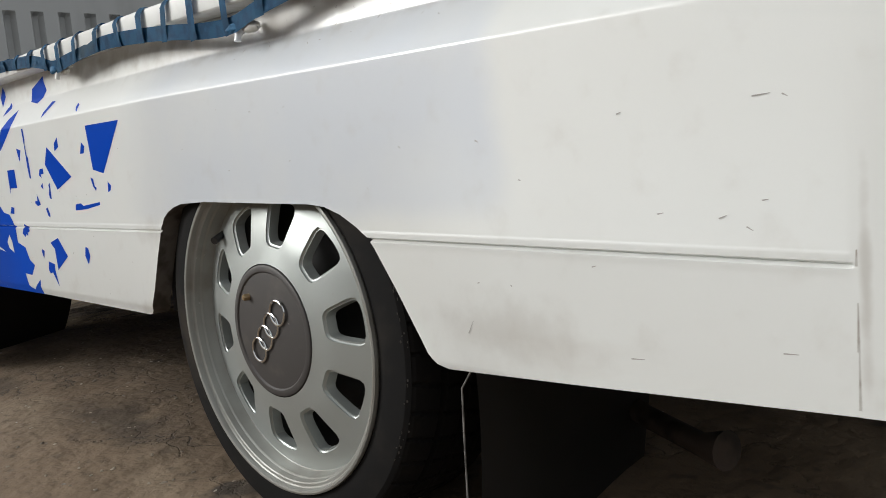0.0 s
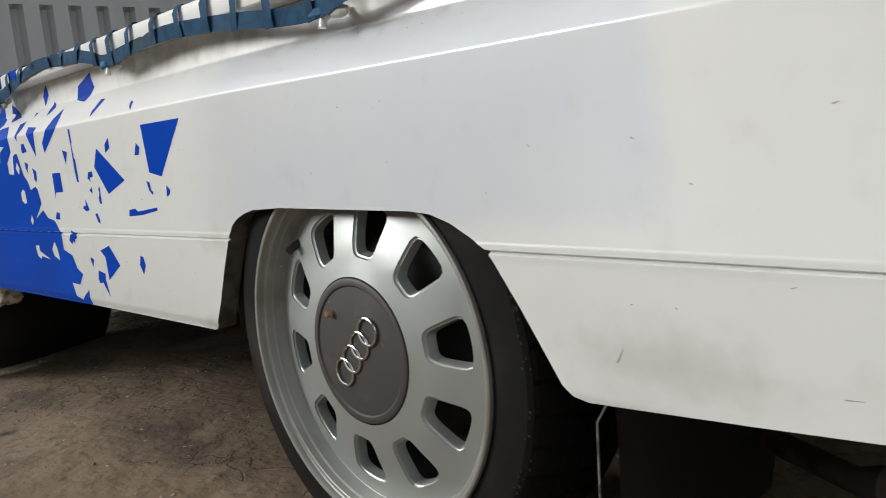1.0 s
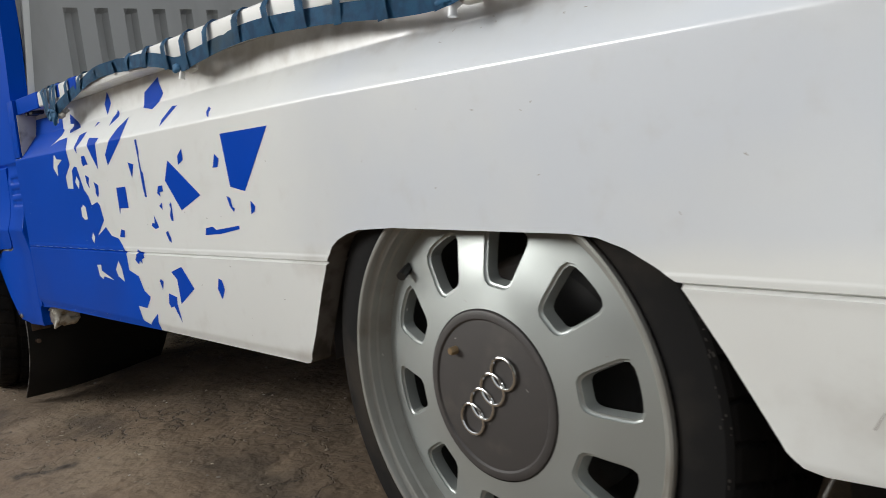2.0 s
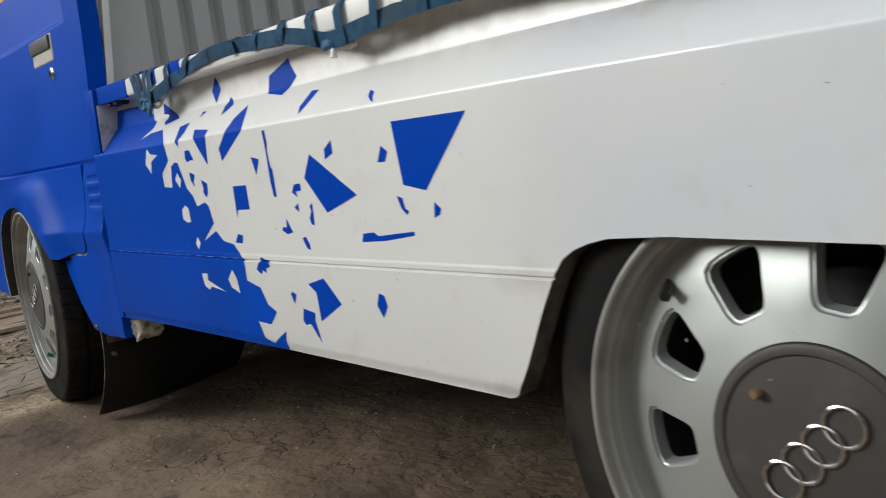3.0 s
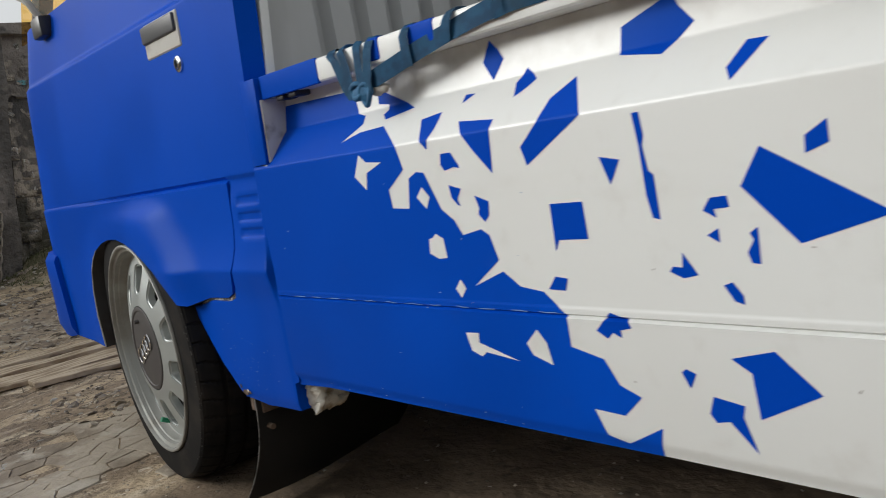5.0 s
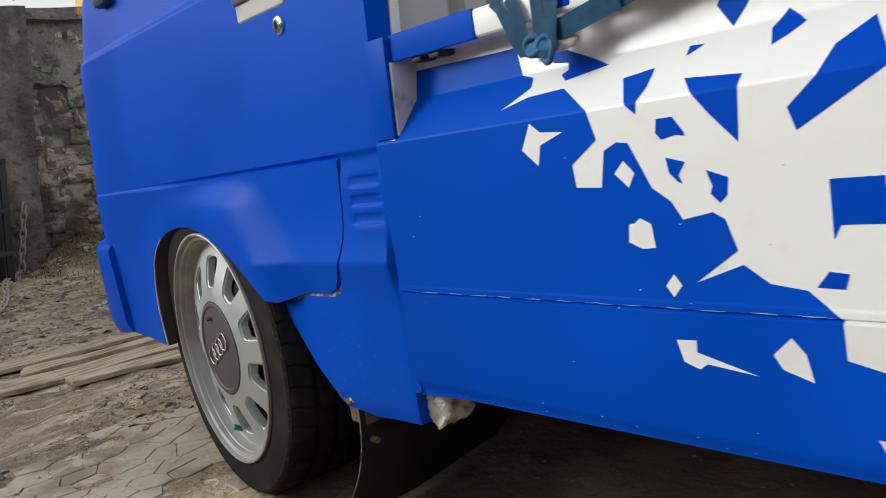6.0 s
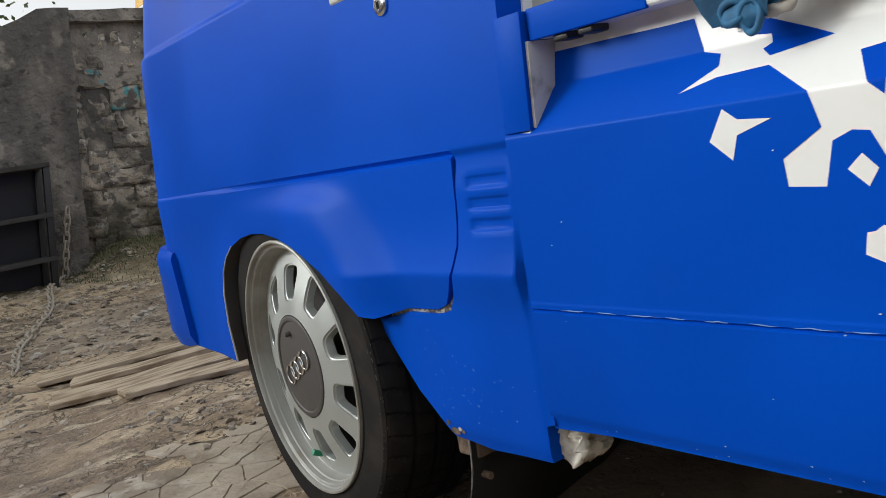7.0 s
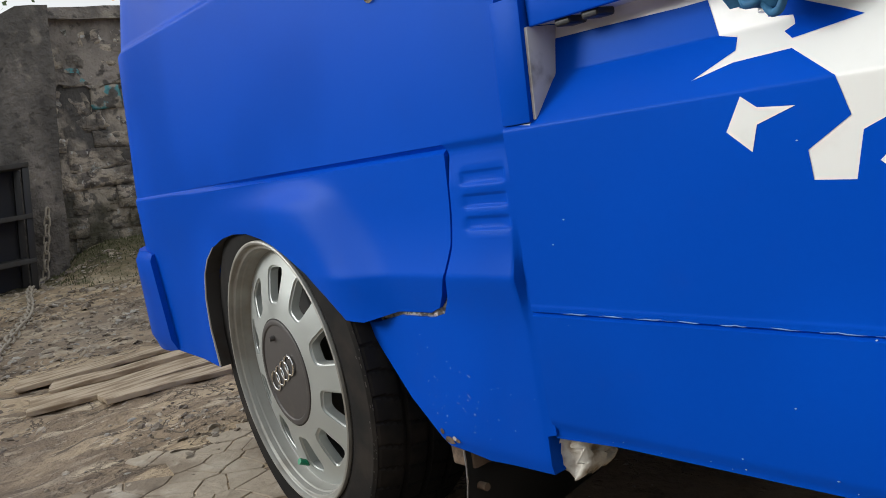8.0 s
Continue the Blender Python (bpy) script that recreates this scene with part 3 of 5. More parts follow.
rear_post = part("rear_corner_post", sheet([(0.7850, 0.304), (0.96, 0.310), (0.96, 0.715), (0.7850, 0.718)], lambda x, z: raw_side(z) - 0.0007 + 0.05 * smooth(0.89, 0.96, x), BED_CUTS, [0.85, 0.89, 0.92, 0.94], 0.03), white_paint, truck, "white rear corner post")


def decal(name, outline, mat, lift):
    return part(name, sheet(outline, lambda x, z: bed_y(x, z) - lift, BED_CUTS, BED_X), mat, bed_side)


def shard(*outline):
    return decal("blue_shard", outline, blue_vinyl, 0.0004)


def chip(*outline):
    return decal("white_chip", outline, white_paint, 0.0008)


# the blue field with its broken edge
decal("blue_field", [(-1.550, 0.284), (-1.460, 0.289), (-0.837, 0.290), (-0.830, 0.322), (-0.876, 0.298), (-0.901, 0.304), (-0.914, 0.331), (-0.874, 0.329), (-0.850, 0.351), (-0.875, 0.361), (-0.891, 0.387), (-0.933, 0.397), (-0.933, 0.432), (-0.960, 0.456), (-0.994, 0.461), (-1.018, 0.478), (-1.070, 0.460), (-1.022, 0.491), (-1.031, 0.520), (-1.043, 0.527), (-1.076, 0.521), (-1.087, 0.539), (-1.107, 0.553), (-1.129, 0.599), (-1.143, 0.601), (-1.160, 0.594), (-1.169, 0.557), (-1.203, 0.559), (-1.205, 0.583), (-1.168, 0.606), (-1.177, 0.637), (-1.220, 0.664), (-1.273, 0.662), (-1.312, 0.653), (-1.274, 0.672), (-1.276, 0.683), (-1.296, 0.688), (-1.306, 0.7215), (-1.335, 0.7215), (-1.440, 0.7245), (-1.4945, 0.7255), (-1.4965, 0.687), (-1.5085, 0.640), (-1.550, 0.645)], blue_paint, 0.0004)
shard((-1.029, 0.734), (-1.016, 0.722), (-1.007, 0.710), (-1.025, 0.689), (-1.041, 0.711))
shard((-0.971, 0.694), (-0.954, 0.680), (-0.967, 0.672), (-0.980, 0.666), (-0.981, 0.665), (-0.985, 0.680))
shard((-0.895, 0.673), (-0.875, 0.635), (-0.955, 0.592), (-0.961, 0.612), (-0.933, 0.635), (-0.923, 0.656))
shard((-1.068, 0.680), (-1.051, 0.679), (-1.069, 0.671))
shard((-1.063, 0.651), (-1.002, 0.646), (-1.004, 0.637), (-1.009, 0.588), (-1.035, 0.616))
shard((-1.139, 0.662), (-1.102, 0.666), (-1.105, 0.649), (-1.113, 0.637), (-1.115, 0.625), (-1.127, 0.636))
shard((-1.092, 0.618), (-1.074, 0.618), (-1.063, 0.602), (-1.063, 0.599), (-1.072, 0.601), (-1.089, 0.598), (-1.095, 0.605))
shard((-1.087, 0.581), (-1.066, 0.575), (-1.075, 0.563), (-1.071, 0.555), (-1.076, 0.557), (-1.085, 0.566))
shard((-1.045, 0.566), (-1.023, 0.558), (-1.026, 0.542), (-1.034, 0.535), (-1.043, 0.544), (-1.040, 0.551))
shard((-0.932, 0.550), (-0.888, 0.550), (-0.887, 0.512), (-0.926, 0.512), (-0.933, 0.500))
shard((-0.814, 0.628), (-0.806, 0.628), (-0.804, 0.606), (-0.807, 0.597), (-0.804, 0.574), (-0.799, 0.570), (-0.798, 0.528), (-0.806, 0.530), (-0.810, 0.551), (-0.811, 0.597))
shard((-0.859, 0.592), (-0.835, 0.587), (-0.849, 0.564))
shard((-0.844, 0.710), (-0.786, 0.729), (-0.779, 0.716), (-0.763, 0.699), (-0.795, 0.676), (-0.846, 0.684))
shard((-0.708, 0.672), (-0.688, 0.671), (-0.714, 0.641), (-0.721, 0.652))
shard((-0.554, 0.655), (-0.542, 0.651), (-0.541, 0.645), (-0.534, 0.638), (-0.543, 0.641), (-0.552, 0.647))
shard((-0.635, 0.600), (-0.635, 0.582), (-0.655, 0.575), (-0.654, 0.589))
shard((-0.693, 0.585), (-0.592, 0.525), (-0.667, 0.503), (-0.714, 0.553))
shard((-0.501, 0.611), (-0.366, 0.610), (-0.450, 0.526), (-0.492, 0.534))
shard((-0.527, 0.584), (-0.515, 0.576), (-0.522, 0.564), (-0.538, 0.564))
shard((-0.745, 0.545), (-0.728, 0.546), (-0.727, 0.536), (-0.742, 0.535), (-0.740, 0.527), (-0.753, 0.534))
shard((-0.740, 0.518), (-0.740, 0.505), (-0.752, 0.512))
shard((-0.780, 0.497), (-0.766, 0.476), (-0.782, 0.473), (-0.796, 0.479), (-0.792, 0.484), (-0.782, 0.483))
shard((-0.703, 0.518), (-0.704, 0.486), (-0.712, 0.487), (-0.715, 0.496), (-0.708, 0.507), (-0.711, 0.513))
shard((-0.742, 0.467), (-0.733, 0.470), (-0.724, 0.458), (-0.724, 0.450), (-0.733, 0.453))
shard((-0.508, 0.521), (-0.497, 0.518), (-0.494, 0.505), (-0.487, 0.502), (-0.491, 0.497), (-0.501, 0.505))
shard((-0.590, 0.474), (-0.566, 0.476), (-0.556, 0.471), (-0.482, 0.477), (-0.482, 0.472), (-0.542, 0.465), (-0.594, 0.463))
shard((-0.874, 0.437), (-0.854, 0.431), (-0.850, 0.422), (-0.864, 0.419), (-0.863, 0.411), (-0.874, 0.416), (-0.881, 0.409), (-0.895, 0.417))
shard((-0.952, 0.459), (-0.940, 0.473), (-0.923, 0.471), (-0.928, 0.458))
shard((-0.745, 0.400), (-0.702, 0.410), (-0.664, 0.375), (-0.723, 0.346), (-0.726, 0.388))
shard((-0.799, 0.382), (-0.794, 0.386), (-0.783, 0.382), (-0.791, 0.367))
shard((-0.768, 0.362), (-0.737, 0.357), (-0.740, 0.346), (-0.729, 0.313), (-0.754, 0.340), (-0.768, 0.337), (-0.774, 0.345))
shard((-0.573, 0.396), (-0.562, 0.393), (-0.557, 0.379), (-0.569, 0.363), (-0.580, 0.379))
shard((-0.438, 0.512), (-0.427, 0.504), (-0.430, 0.497), (-0.441, 0.493))
shard((-1.251, 0.715), (-1.165, 0.679), (-1.222, 0.672), (-1.231, 0.679), (-1.223, 0.683), (-1.226, 0.691), (-1.248, 0.694))
chip((-1.258, 0.633), (-1.244, 0.622), (-1.211, 0.619), (-1.246, 0.608), (-1.253, 0.586), (-1.275, 0.605))
chip((-1.137, 0.582), (-1.125, 0.569), (-1.134, 0.555), (-1.150, 0.570))
chip((-1.140, 0.518), (-1.133, 0.519), (-1.126, 0.524), (-1.113, 0.518), (-1.111, 0.494), (-1.127, 0.493), (-1.143, 0.500))
chip((-1.094, 0.468), (-1.086, 0.457), (-1.097, 0.445), (-1.105, 0.456))
chip((-1.101, 0.402), (-1.078, 0.403), (-1.079, 0.391), (-1.015, 0.374), (-1.069, 0.380), (-1.078, 0.374), (-1.095, 0.380))
chip((-0.980, 0.413), (-0.968, 0.399), (-0.963, 0.374), (-0.991, 0.383), (-0.999, 0.396))


dirt_mark = material("dark_scratch", (0.38, 0.36, 0.34), 0.7)


def mark(x, z, length, angle, width=0.0012):
    """A short scratch or stone chip in the paint."""
    ca, sa = math.cos(radians(angle)), math.sin(radians(angle))
    half = [(-length / 2, -width / 2), (length / 2, -width / 5), (length / 2, width / 5), (-length / 2, width / 2)]
    return decal("scratch", [(x + u * ca - v * sa, z + u * sa + v * ca) for u, v in half], dirt_mark, 0.0006)


rnd = random.Random(12)
for x, z, length, angle in ((0.63, 0.452, 0.006, 10), (0.685, 0.449, 0.007, 20), (0.707, 0.440, 0.006, -30), (0.72, 0.54, 0.014, 4), (0.738, 0.538, 0.005, -30), (0.40, 0.335, 0.016, 60), (0.56, 0.405, 0.005, 15), (0.72, 0.462, 0.005, 10), (0.60, 0.325, 0.014, 3), (0.735, 0.345, 0.012, 2)):
    mark(x, z, length, angle)
for i in range(34):
    mark(rnd.uniform(-0.9, 0.76), rnd.choice((rnd.uniform(0.30, 0.42), rnd.uniform(0.45, 0.6))), rnd.uniform(0.002, 0.005), rnd.uniform(-60, 60), rnd.uniform(0.0008, 0.0018))

for i in range(46):
    mark(rnd.uniform(-0.05, 0.62), rnd.uniform(0.655, 0.712), rnd.uniform(0.002, 0.0055), rnd.uniform(-70, 70), rnd.uniform(0.0008, 0.002))
pale_nick = material("pale_paint_nick", (0.42, 0.48, 0.58), 0.7)
for i in range(26):
    x, z, w = rnd.uniform(-1.53, -0.95), rnd.choice((0.2925 + abs(rnd.gauss(0, 0.006)), rnd.uniform(0.30, 0.62))), rnd.uniform(0.0006, 0.0016)
    decal("paint_nick", [(x - w, z), (x, z - w * 0.5), (x + w * 1.2, z + w * 0.2), (x, z + w * 0.6)], pale_nick, 0.0011)
stain = material("brown_joint_stain", (0.30, 0.27, 0.23), 0.8)
vary(stain, (0.52, 0.51, 0.48), 40.0, 0.4, 0.6)
for z0, z1 in ((0.309, 0.352), (0.352, 0.388), (0.414, 0.426)):
    decal("joint_stain", [(0.7828, z0), (0.7849, z0), (0.7848, z1), (0.7838, z1)], stain, 0.0007)

# cracked sealant along the blue seam, its pale blue painting in the seam's highlight
sealant = material("seam_highlight_sealant", (0.22, 0.36, 0.66), 0.35)
for i in range(12):
    x0 = -1.502 + i * 0.0475 + rnd.uniform(0, 0.004)
    x1 = x0 + rnd.uniform(0.034, 0.047)
    bead = [(x0 + (x1 - x0) * k / 6, bed_y(x0, SEAM_FRONT + 0.02) - 0.0006, SEAM_FRONT + 0.0012 + rake(x0) + 0.0005 * rnd.uniform(-1, 1)) for k in range(7)]
    part("sealant_bead", tube(bead, lambda t: 0.0009 * (0.4 + 0.6 * math.sin(math.pi * min(max(t, 0.0), 1.0))), 6), sealant, bed_side)


# ---- bed rail, post, headboard ----
def raked(bm):
    for v in bm.verts:
        v.co.z += rake(v.co.x)
        v.co.y += bow(v.co.x)
    return bm


RAIL_LOW, RAIL_HIGH = 0.735, 0.768


def rail_box(x0, x1, y0, y1, z0, z1, bevel):
    bm = box((x0, y0, z0), (x1, y1, z1), bevel, 3)
    for k in range(1, 12):
        bmesh.ops.bisect_plane(bm, geom=bm.verts[:] + bm.edges[:] + bm.faces[:], plane_co=(x0 + (x1 - x0) * k / 12, 0, 0), plane_no=(1, 0, 0), dist=1e-5)
    return raked(bm)


rail = part("bed_rail", rail_box(-1.494, 0.96, 0.008, 0.060, RAIL_LOW, RAIL_HIGH, 0.006), white_paint, truck, "white bed rail")
rail_end = part("rail_end", rail_box(-1.4935, -1.330, 0.0065, 0.0125, RAIL_LOW - 0.001, RAIL_HIGH + 0.001, 0.0028), blue_paint, rail, "blue painted front end of the rail")
for x0, x1 in ((-1.206, -1.183), (-1.125, -1.075)):
    part("blue_patch", rail_box(x0, x1, 0.0068, 0.03, RAIL_LOW + 0.005, RAIL_HIGH + 0.0008, 0.004), blue_vinyl, rail)


def post_mesh(x0, x1, y0, y1, z0, z1, bevel):
    """Leans back a little towards the top."""
    bm = box((x0, y0, z0), (x1, y1, z1), bevel, 2)
    for v in bm.verts:
        v.co.x += 0.010 * (v.co.z - 0.64) / 0.13
    return raked(bm)


pocket_primer = material("dusty_white_primer", (0.60, 0.59, 0.56), 0.7)
vary(pocket_primer, (0.20, 0.18, 0.155), 24.0, 0.48, 0.72, 8.0)
front_post = part("front_post", post_mesh(-1.5485, -1.505, -0.0010, 0.072, 0.6380, RAIL_HIGH, 0.0015), blue_paint, truck, "blue front post of the bed")
part("pocket_wall", post_mesh(-1.505, -1.5005, 0.004, 0.072, 0.640, RAIL_LOW, 0.001), pocket_primer, front_post, "bare primed pocket wall")
for px in (-1.452, -1.416):
    part("rubber_stop", raked(box((px - 0.011, 0.012, RAIL_LOW - 0.008), (px + 0.011, 0.040, RAIL_LOW + 0.001), 0.004, 3)), black_plastic, rail)

HB_X = -1.55


def headboard_mesh():
    """Sheet metal with upright pressed ribs that end below a plain band."""
    bm = bmesh.new()
    prof = [(0.064, 0.0)]
    pitch, start = 0.0755, 0.170
    for k in range(17):
        c = start + k * pitch
        prof += [(c, 0.0), (c + 0.010, -0.024), (c + 0.026, -0.024), (c + 0.035, 0.0)]
    prof.append((1.545, 0.0))
    levels = [(0.68, 1), (0.970, 1), (0.986, 0.8), (0.996, 0), (1.10, 0), (1.30, 0)]
    grid = [[bm.verts.new((HB_X + d * s, yy, z)) for yy, d in prof] for z, s in levels]
    for a, b in zip(grid, grid[1:]):
        for i in range(len(prof) - 1):
            bm.faces.new((a[i], a[i + 1], b[i + 1], b[i]))
    bmesh.ops.recalc_face_normals(bm, faces=bm.faces[:])
    return bm


headboard = part("headboard", headboard_mesh(), headboard_grey, truck, "grey ribbed sheet-metal headboard", 20)
trim = box((HB_X - 0.012, 0.054, 0.68), (HB_X + 0.012, 0.070, 1.31), 0.002)
for v in trim.verts:
    v.co.y += 0.10 * (v.co.z - 0.79)
part("edge_trim", trim, white_paint, headboard, "white edge trim")
plate = box((HB_X - 0.048, 0.058, 0.67), (HB_X - 0.032, 1.53, 1.31), 0.002)
for v in plate.verts:
    v.co.y += 0.10 * (v.co.z - 0.79) * (v.co.y < 0.5)
part("side_plate", plate, blue_paint, headboard)

# ---- cab ----
bracket_rust = material("brown_bracket_rust", (0.16, 0.11, 0.075), 0.85)
vary(bracket_rust, (0.07, 0.045, 0.03), 60.0)
HUB_F, HUB_R, ARCH_F = (-2.182, 0.2995), (-0.0105, 0.2875), (-2.205, 0.293)
NOSE = -2.70
BELT, SWAGE, FOLD = 0.630, 0.942, 0.474


def level(x):
    return 0.0


def flare(z):
    """The sill swells out to the fold and falls back below it."""
    if z > FOLD:
        return 0.012 * max(0.0, (0.565 - z) / (0.565 - FOLD)) ** 2
    return 0.012 - min(0.011, 0.22 * (FOLD - z))


def cab_y(x, z):
    up = smooth(BELT - 0.002, BELT + 0.004, z)
    y = 0.009 + up * (0.004 + 0.03 * max(0.0, z - BELT))
    y += 0.009 * max(0.0, 1 - abs(z - BELT) / 0.0055) * smooth(-2.62, -2.05, x)
    r = math.hypot(x - ARCH_F[0], z - ARCH_F[1])
    edge = r - 0.25 - 0.066 * smooth(-2.25, -1.95, x)
    y -= 0.030 * smooth(0.115, 0.0, edge) * smooth(BELT - 0.002, BELT - 0.05, z) * (0.28 + 0.72 * smooth(-2.32, -1.94, x))
    back = smooth(-2.02, -1.86, x)
    y -= flare(z) * back
    y += 0.12 * max(0.0, z - SWAGE - 0.006) + 0.008 * smooth(SWAGE - 0.003, SWAGE + 0.009, z)
    y += 1.5 * max(0.0, NOSE + 0.15 * max(0.0, z - 0.65) - x) ** 2
    return y


CAB_CUTS = [0.30 + 0.02 * i for i in range(17)] + [FOLD + d for d in (-0.010, -0.006, -0.002, 0.002, 0.007)] + [0.49, 0.51, 0.53, 0.55, 0.57, 0.59, 0.61] + [BELT + d for d in (-0.0085, -0.0055, -0.003, 0.0, 0.003, 0.0055, 0.008, 0.012, 0.016, 0.020)] + [0.66, 0.70, 0.75, 0.80, 0.85, 0.90, 0.94] + [SWAGE + d for d in (-0.010, -0.006, -0.002, 0.001, 0.004, 0.008, 0.014)] + [1.0, 1.03, 1.06]
CAB_X = [-2.96, -2.93, -2.90, -2.87, -2.84, -2.81, -2.785, -2.76, -2.735, -2.71, -2.69, -2.66] + [-2.62 + 0.025 * i for i in range(40)]
WIN_Z = 1.088
door_outline = [(-2.98, 0.292), (-2.69, 0.294), (-2.457, 0.281), (-2.467, 0.36), (-2.463, 0.42), (-2.446, 0.468), (-2.420, 0.497), (-2.382, 0.520), (-2.33, 0.536), (-2.28, 0.543), (-2.22, 0.543), (-2.16, 0.534),
                (-2.11, 0.521), (-2.065, 0.504), (-2.008, 0.478), (-1.955, 0.446), (-1.912, 0.412), (-1.875, 0.409), (-1.815, 0.4225), (-1.745, 0.4235), (-1.722, 0.432), (-1.708, 0.450),
                (-1.690, 0.480), (-1.677, 0.513), (-1.671, 0.56), (-1.664, 0.622), (-1.669, 0.638), (-1.660, 0.72), (-1.652, 0.79), (-1.644, 0.86), (-1.637, 0.93), (-1.640, 0.97), (-1.65, WIN_Z), (-2.98, WIN_Z)]
door = part("door", sheet(door_outline, cab_y, CAB_CUTS, CAB_X, 0.03, level, 1), [blue_paint, steel_dark], truck, "blue cab door with a flared wheel arch", 30)
for p in door.data.polygons:
    if p.material_index == 1 and p.center.x > -1.80:
        p.material_index = 0


VENTS = (0.531, 0.558, 0.585)


def corner_y(x, z):
    up = smooth(BELT - 0.002, BELT + 0.016, z)
    y = 0.009 + up * (0.03 * max(0.0, z - BELT))
    for low in VENTS:
        y += 0.0030 * smooth(low - 0.0025, low + 0.0025, z) * smooth(low + 0.0165, low + 0.0115, z) * smooth(-1.646, -1.638, x) * smooth(-1.564, -1.571, x)
    y -= flare(z) * smooth(-1.557, -1.566, x)
    y += 0.005 * smooth(BELT + 0.007, BELT - 0.003, z) * smooth(BELT - 0.05, BELT - 0.003, z)
    y -= 0.0025 * smooth(-1.64, -1.56, x) * smooth(0.52, 0.44, z)
    y += 0.004 * smooth(0.25, 0.232, z)
    return y


VENT_CUTS = [low + d for low in VENTS for d in (-0.0025, -0.0008, 0.0008, 0.0025, 0.007, 0.0115, 0.0132, 0.0148, 0.0165)]
corner_outline = [(-1.905, 0.403), (-1.880, 0.366), (-1.825, 0.298), (-1.775, 0.254), (-1.758, 0.238), (-1.727, 0.236), (-1.68, 0.231), (-1.562, 0.237), (-1.5605, 0.285), (-1.546, 0.289), (-1.5495, 0.64), (-1.5500, 0.66), (-1.5440, 0.736), (-1.5405, 0.80), (-1.535, 0.90),
                  (-1.54, 1.08), (-1.640, 1.08), (-1.631, 0.97), (-1.628, 0.93), (-1.635, 0.86), (-1.643, 0.79), (-1.651, 0.72), (-1.660, 0.638), (-1.655, 0.622), (-1.662, 0.56), (-1.668, 0.511), (-1.682, 0.475), (-1.700, 0.444),
                  (-1.716, 0.424), (-1.742, 0.417), (-1.815, 0.417), (-1.875, 0.404)]
corner_outline = [(x - 0.0055, z) if -1.69 < x < -1.62 and z > 0.47 else (x, z) for x, z in corner_outline]
cab_corner = part("cab_corner", sheet(corner_outline, corner_y, CAB_CUTS + VENT_CUTS + [0.24, 0.25, 0.26, 0.27, 0.28], [-1.654, -1.646, -1.642, -1.638, -1.62, -1.60, -1.585, -1.571, -1.567, -1.564, -1.561, -1.557, -1.7, -1.8], 0.04, level), blue_paint, truck, "blue cab corner with three pressed louvre slots", 30)
gap_sealer = material("gritty_gap_sealer", (0.47, 0.45, 0.41), 0.9)
vary(gap_sealer, (0.10, 0.085, 0.07), 130.0, 0.42, 0.58)
bump(gap_sealer, 200, 0.8, 0.002)
gap_line = [(-1.874, 0.4075), (-1.836, 0.4165), (-1.80, 0.4195), (-1.765, 0.4205), (-1.738, 0.4215), (-1.722, 0.4285), (-1.712, 0.437), (-1.702, 0.452), (-1.692, 0.471)]
gap_fill = tube([(x, 0.019 + 0.003 * noise.noise((x * 60, 0, 1)), z) for x, z in gap_line], lambda t: 0.0082 * min(1.0, 0.3 + 5 * t, 0.3 + 5 * (1 - t)), 8)
bmesh.ops.subdivide_edges(gap_fill, edges=gap_fill.edges[:], cuts=2, use_grid_fill=True)
for v in gap_fill.verts:
    v.co += Vector((0.0012, 0.003, 0.002)) * noise.noise(v.co * 130)
part("step_filler", gap_fill, gap_sealer, cab_corner, "chipped filler in the gap", 60)

arch_edge = [(-2.457, 0.283), (-2.4675, 0.36), (-2.4635, 0.42), (-2.4465, 0.468), (-2.420, 0.4975), (-2.382, 0.5205)]
part("arch_lip", tube([(x, cab_y(x, z) - 0.0005, z) for x, z in arch_edge], lambda t: 0.0022 - 0.0012 * t, 6), primer, door, "bare worn arch lip")

# stone chips behind the front wheel
chips = bmesh.new()
for i in range(56):
    cx, cz = -1.80 + abs(rnd.gauss(0.07, 0.08)), 0.250 + abs(rnd.gauss(0.03, 0.06))
    if cz > 0.40 or cx > -1.57 or cz < 0.262 + 1.05 * max(0.0, -1.76 - cx):
        continue
    w, h, t = rnd.uniform(0.0003, 0.0011), rnd.uniform(0.0003, 0.0007), rnd.uniform(-0.9, 0.9)
    if i % 9 == 0:
        w, h = rnd.uniform(0.002, 0.004), 0.00025
    y = corner_y(cx, cz) - 0.0009
    chips.faces.new([chips.verts.new((cx + u * w * math.cos(t) - v * h * math.sin(t), y, cz + u * w * math.sin(t) + v * h * math.cos(t))) for u, v in ((-1, -1), (1, -0.6), (0.8, 1), (-0.7, 0.8))])
tagged(part("paint_chips", chips, pale_nick, cab_corner, "pale stone chips in the paint"), kind="stuff")

def blot(cx, cz, w, h, seed):
    """A ragged patch where the paint has gone."""
    bm = bmesh.new()
    ring = []
    for i in range(14):
        t = i * math.tau / 14
        d = 1 + 0.5 * noise.noise((math.cos(t) * 1.6 + seed, math.sin(t) * 1.6, seed))
        x, z = cx + w * d * math.cos(t), cz + h * d * math.sin(t)
        ring.append(bm.verts.new((x, corner_y(x, z) - 0.0012, z)))
    bm.faces.new(ring)
    return bm


for cx, cz, w, h in ((-1.752, 0.247, 0.010, 0.006), (-1.735, 0.249, 0.005, 0.003), (-1.766, 0.258, 0.004, 0.004)):
    part("rust_spot", blot(cx, cz, w, h, cx * 9), bracket_rust, cab_corner)
part("bare_spot", blot(-1.742, 0.252, 0.004, 0.003, 2.0), primer, cab_corner)

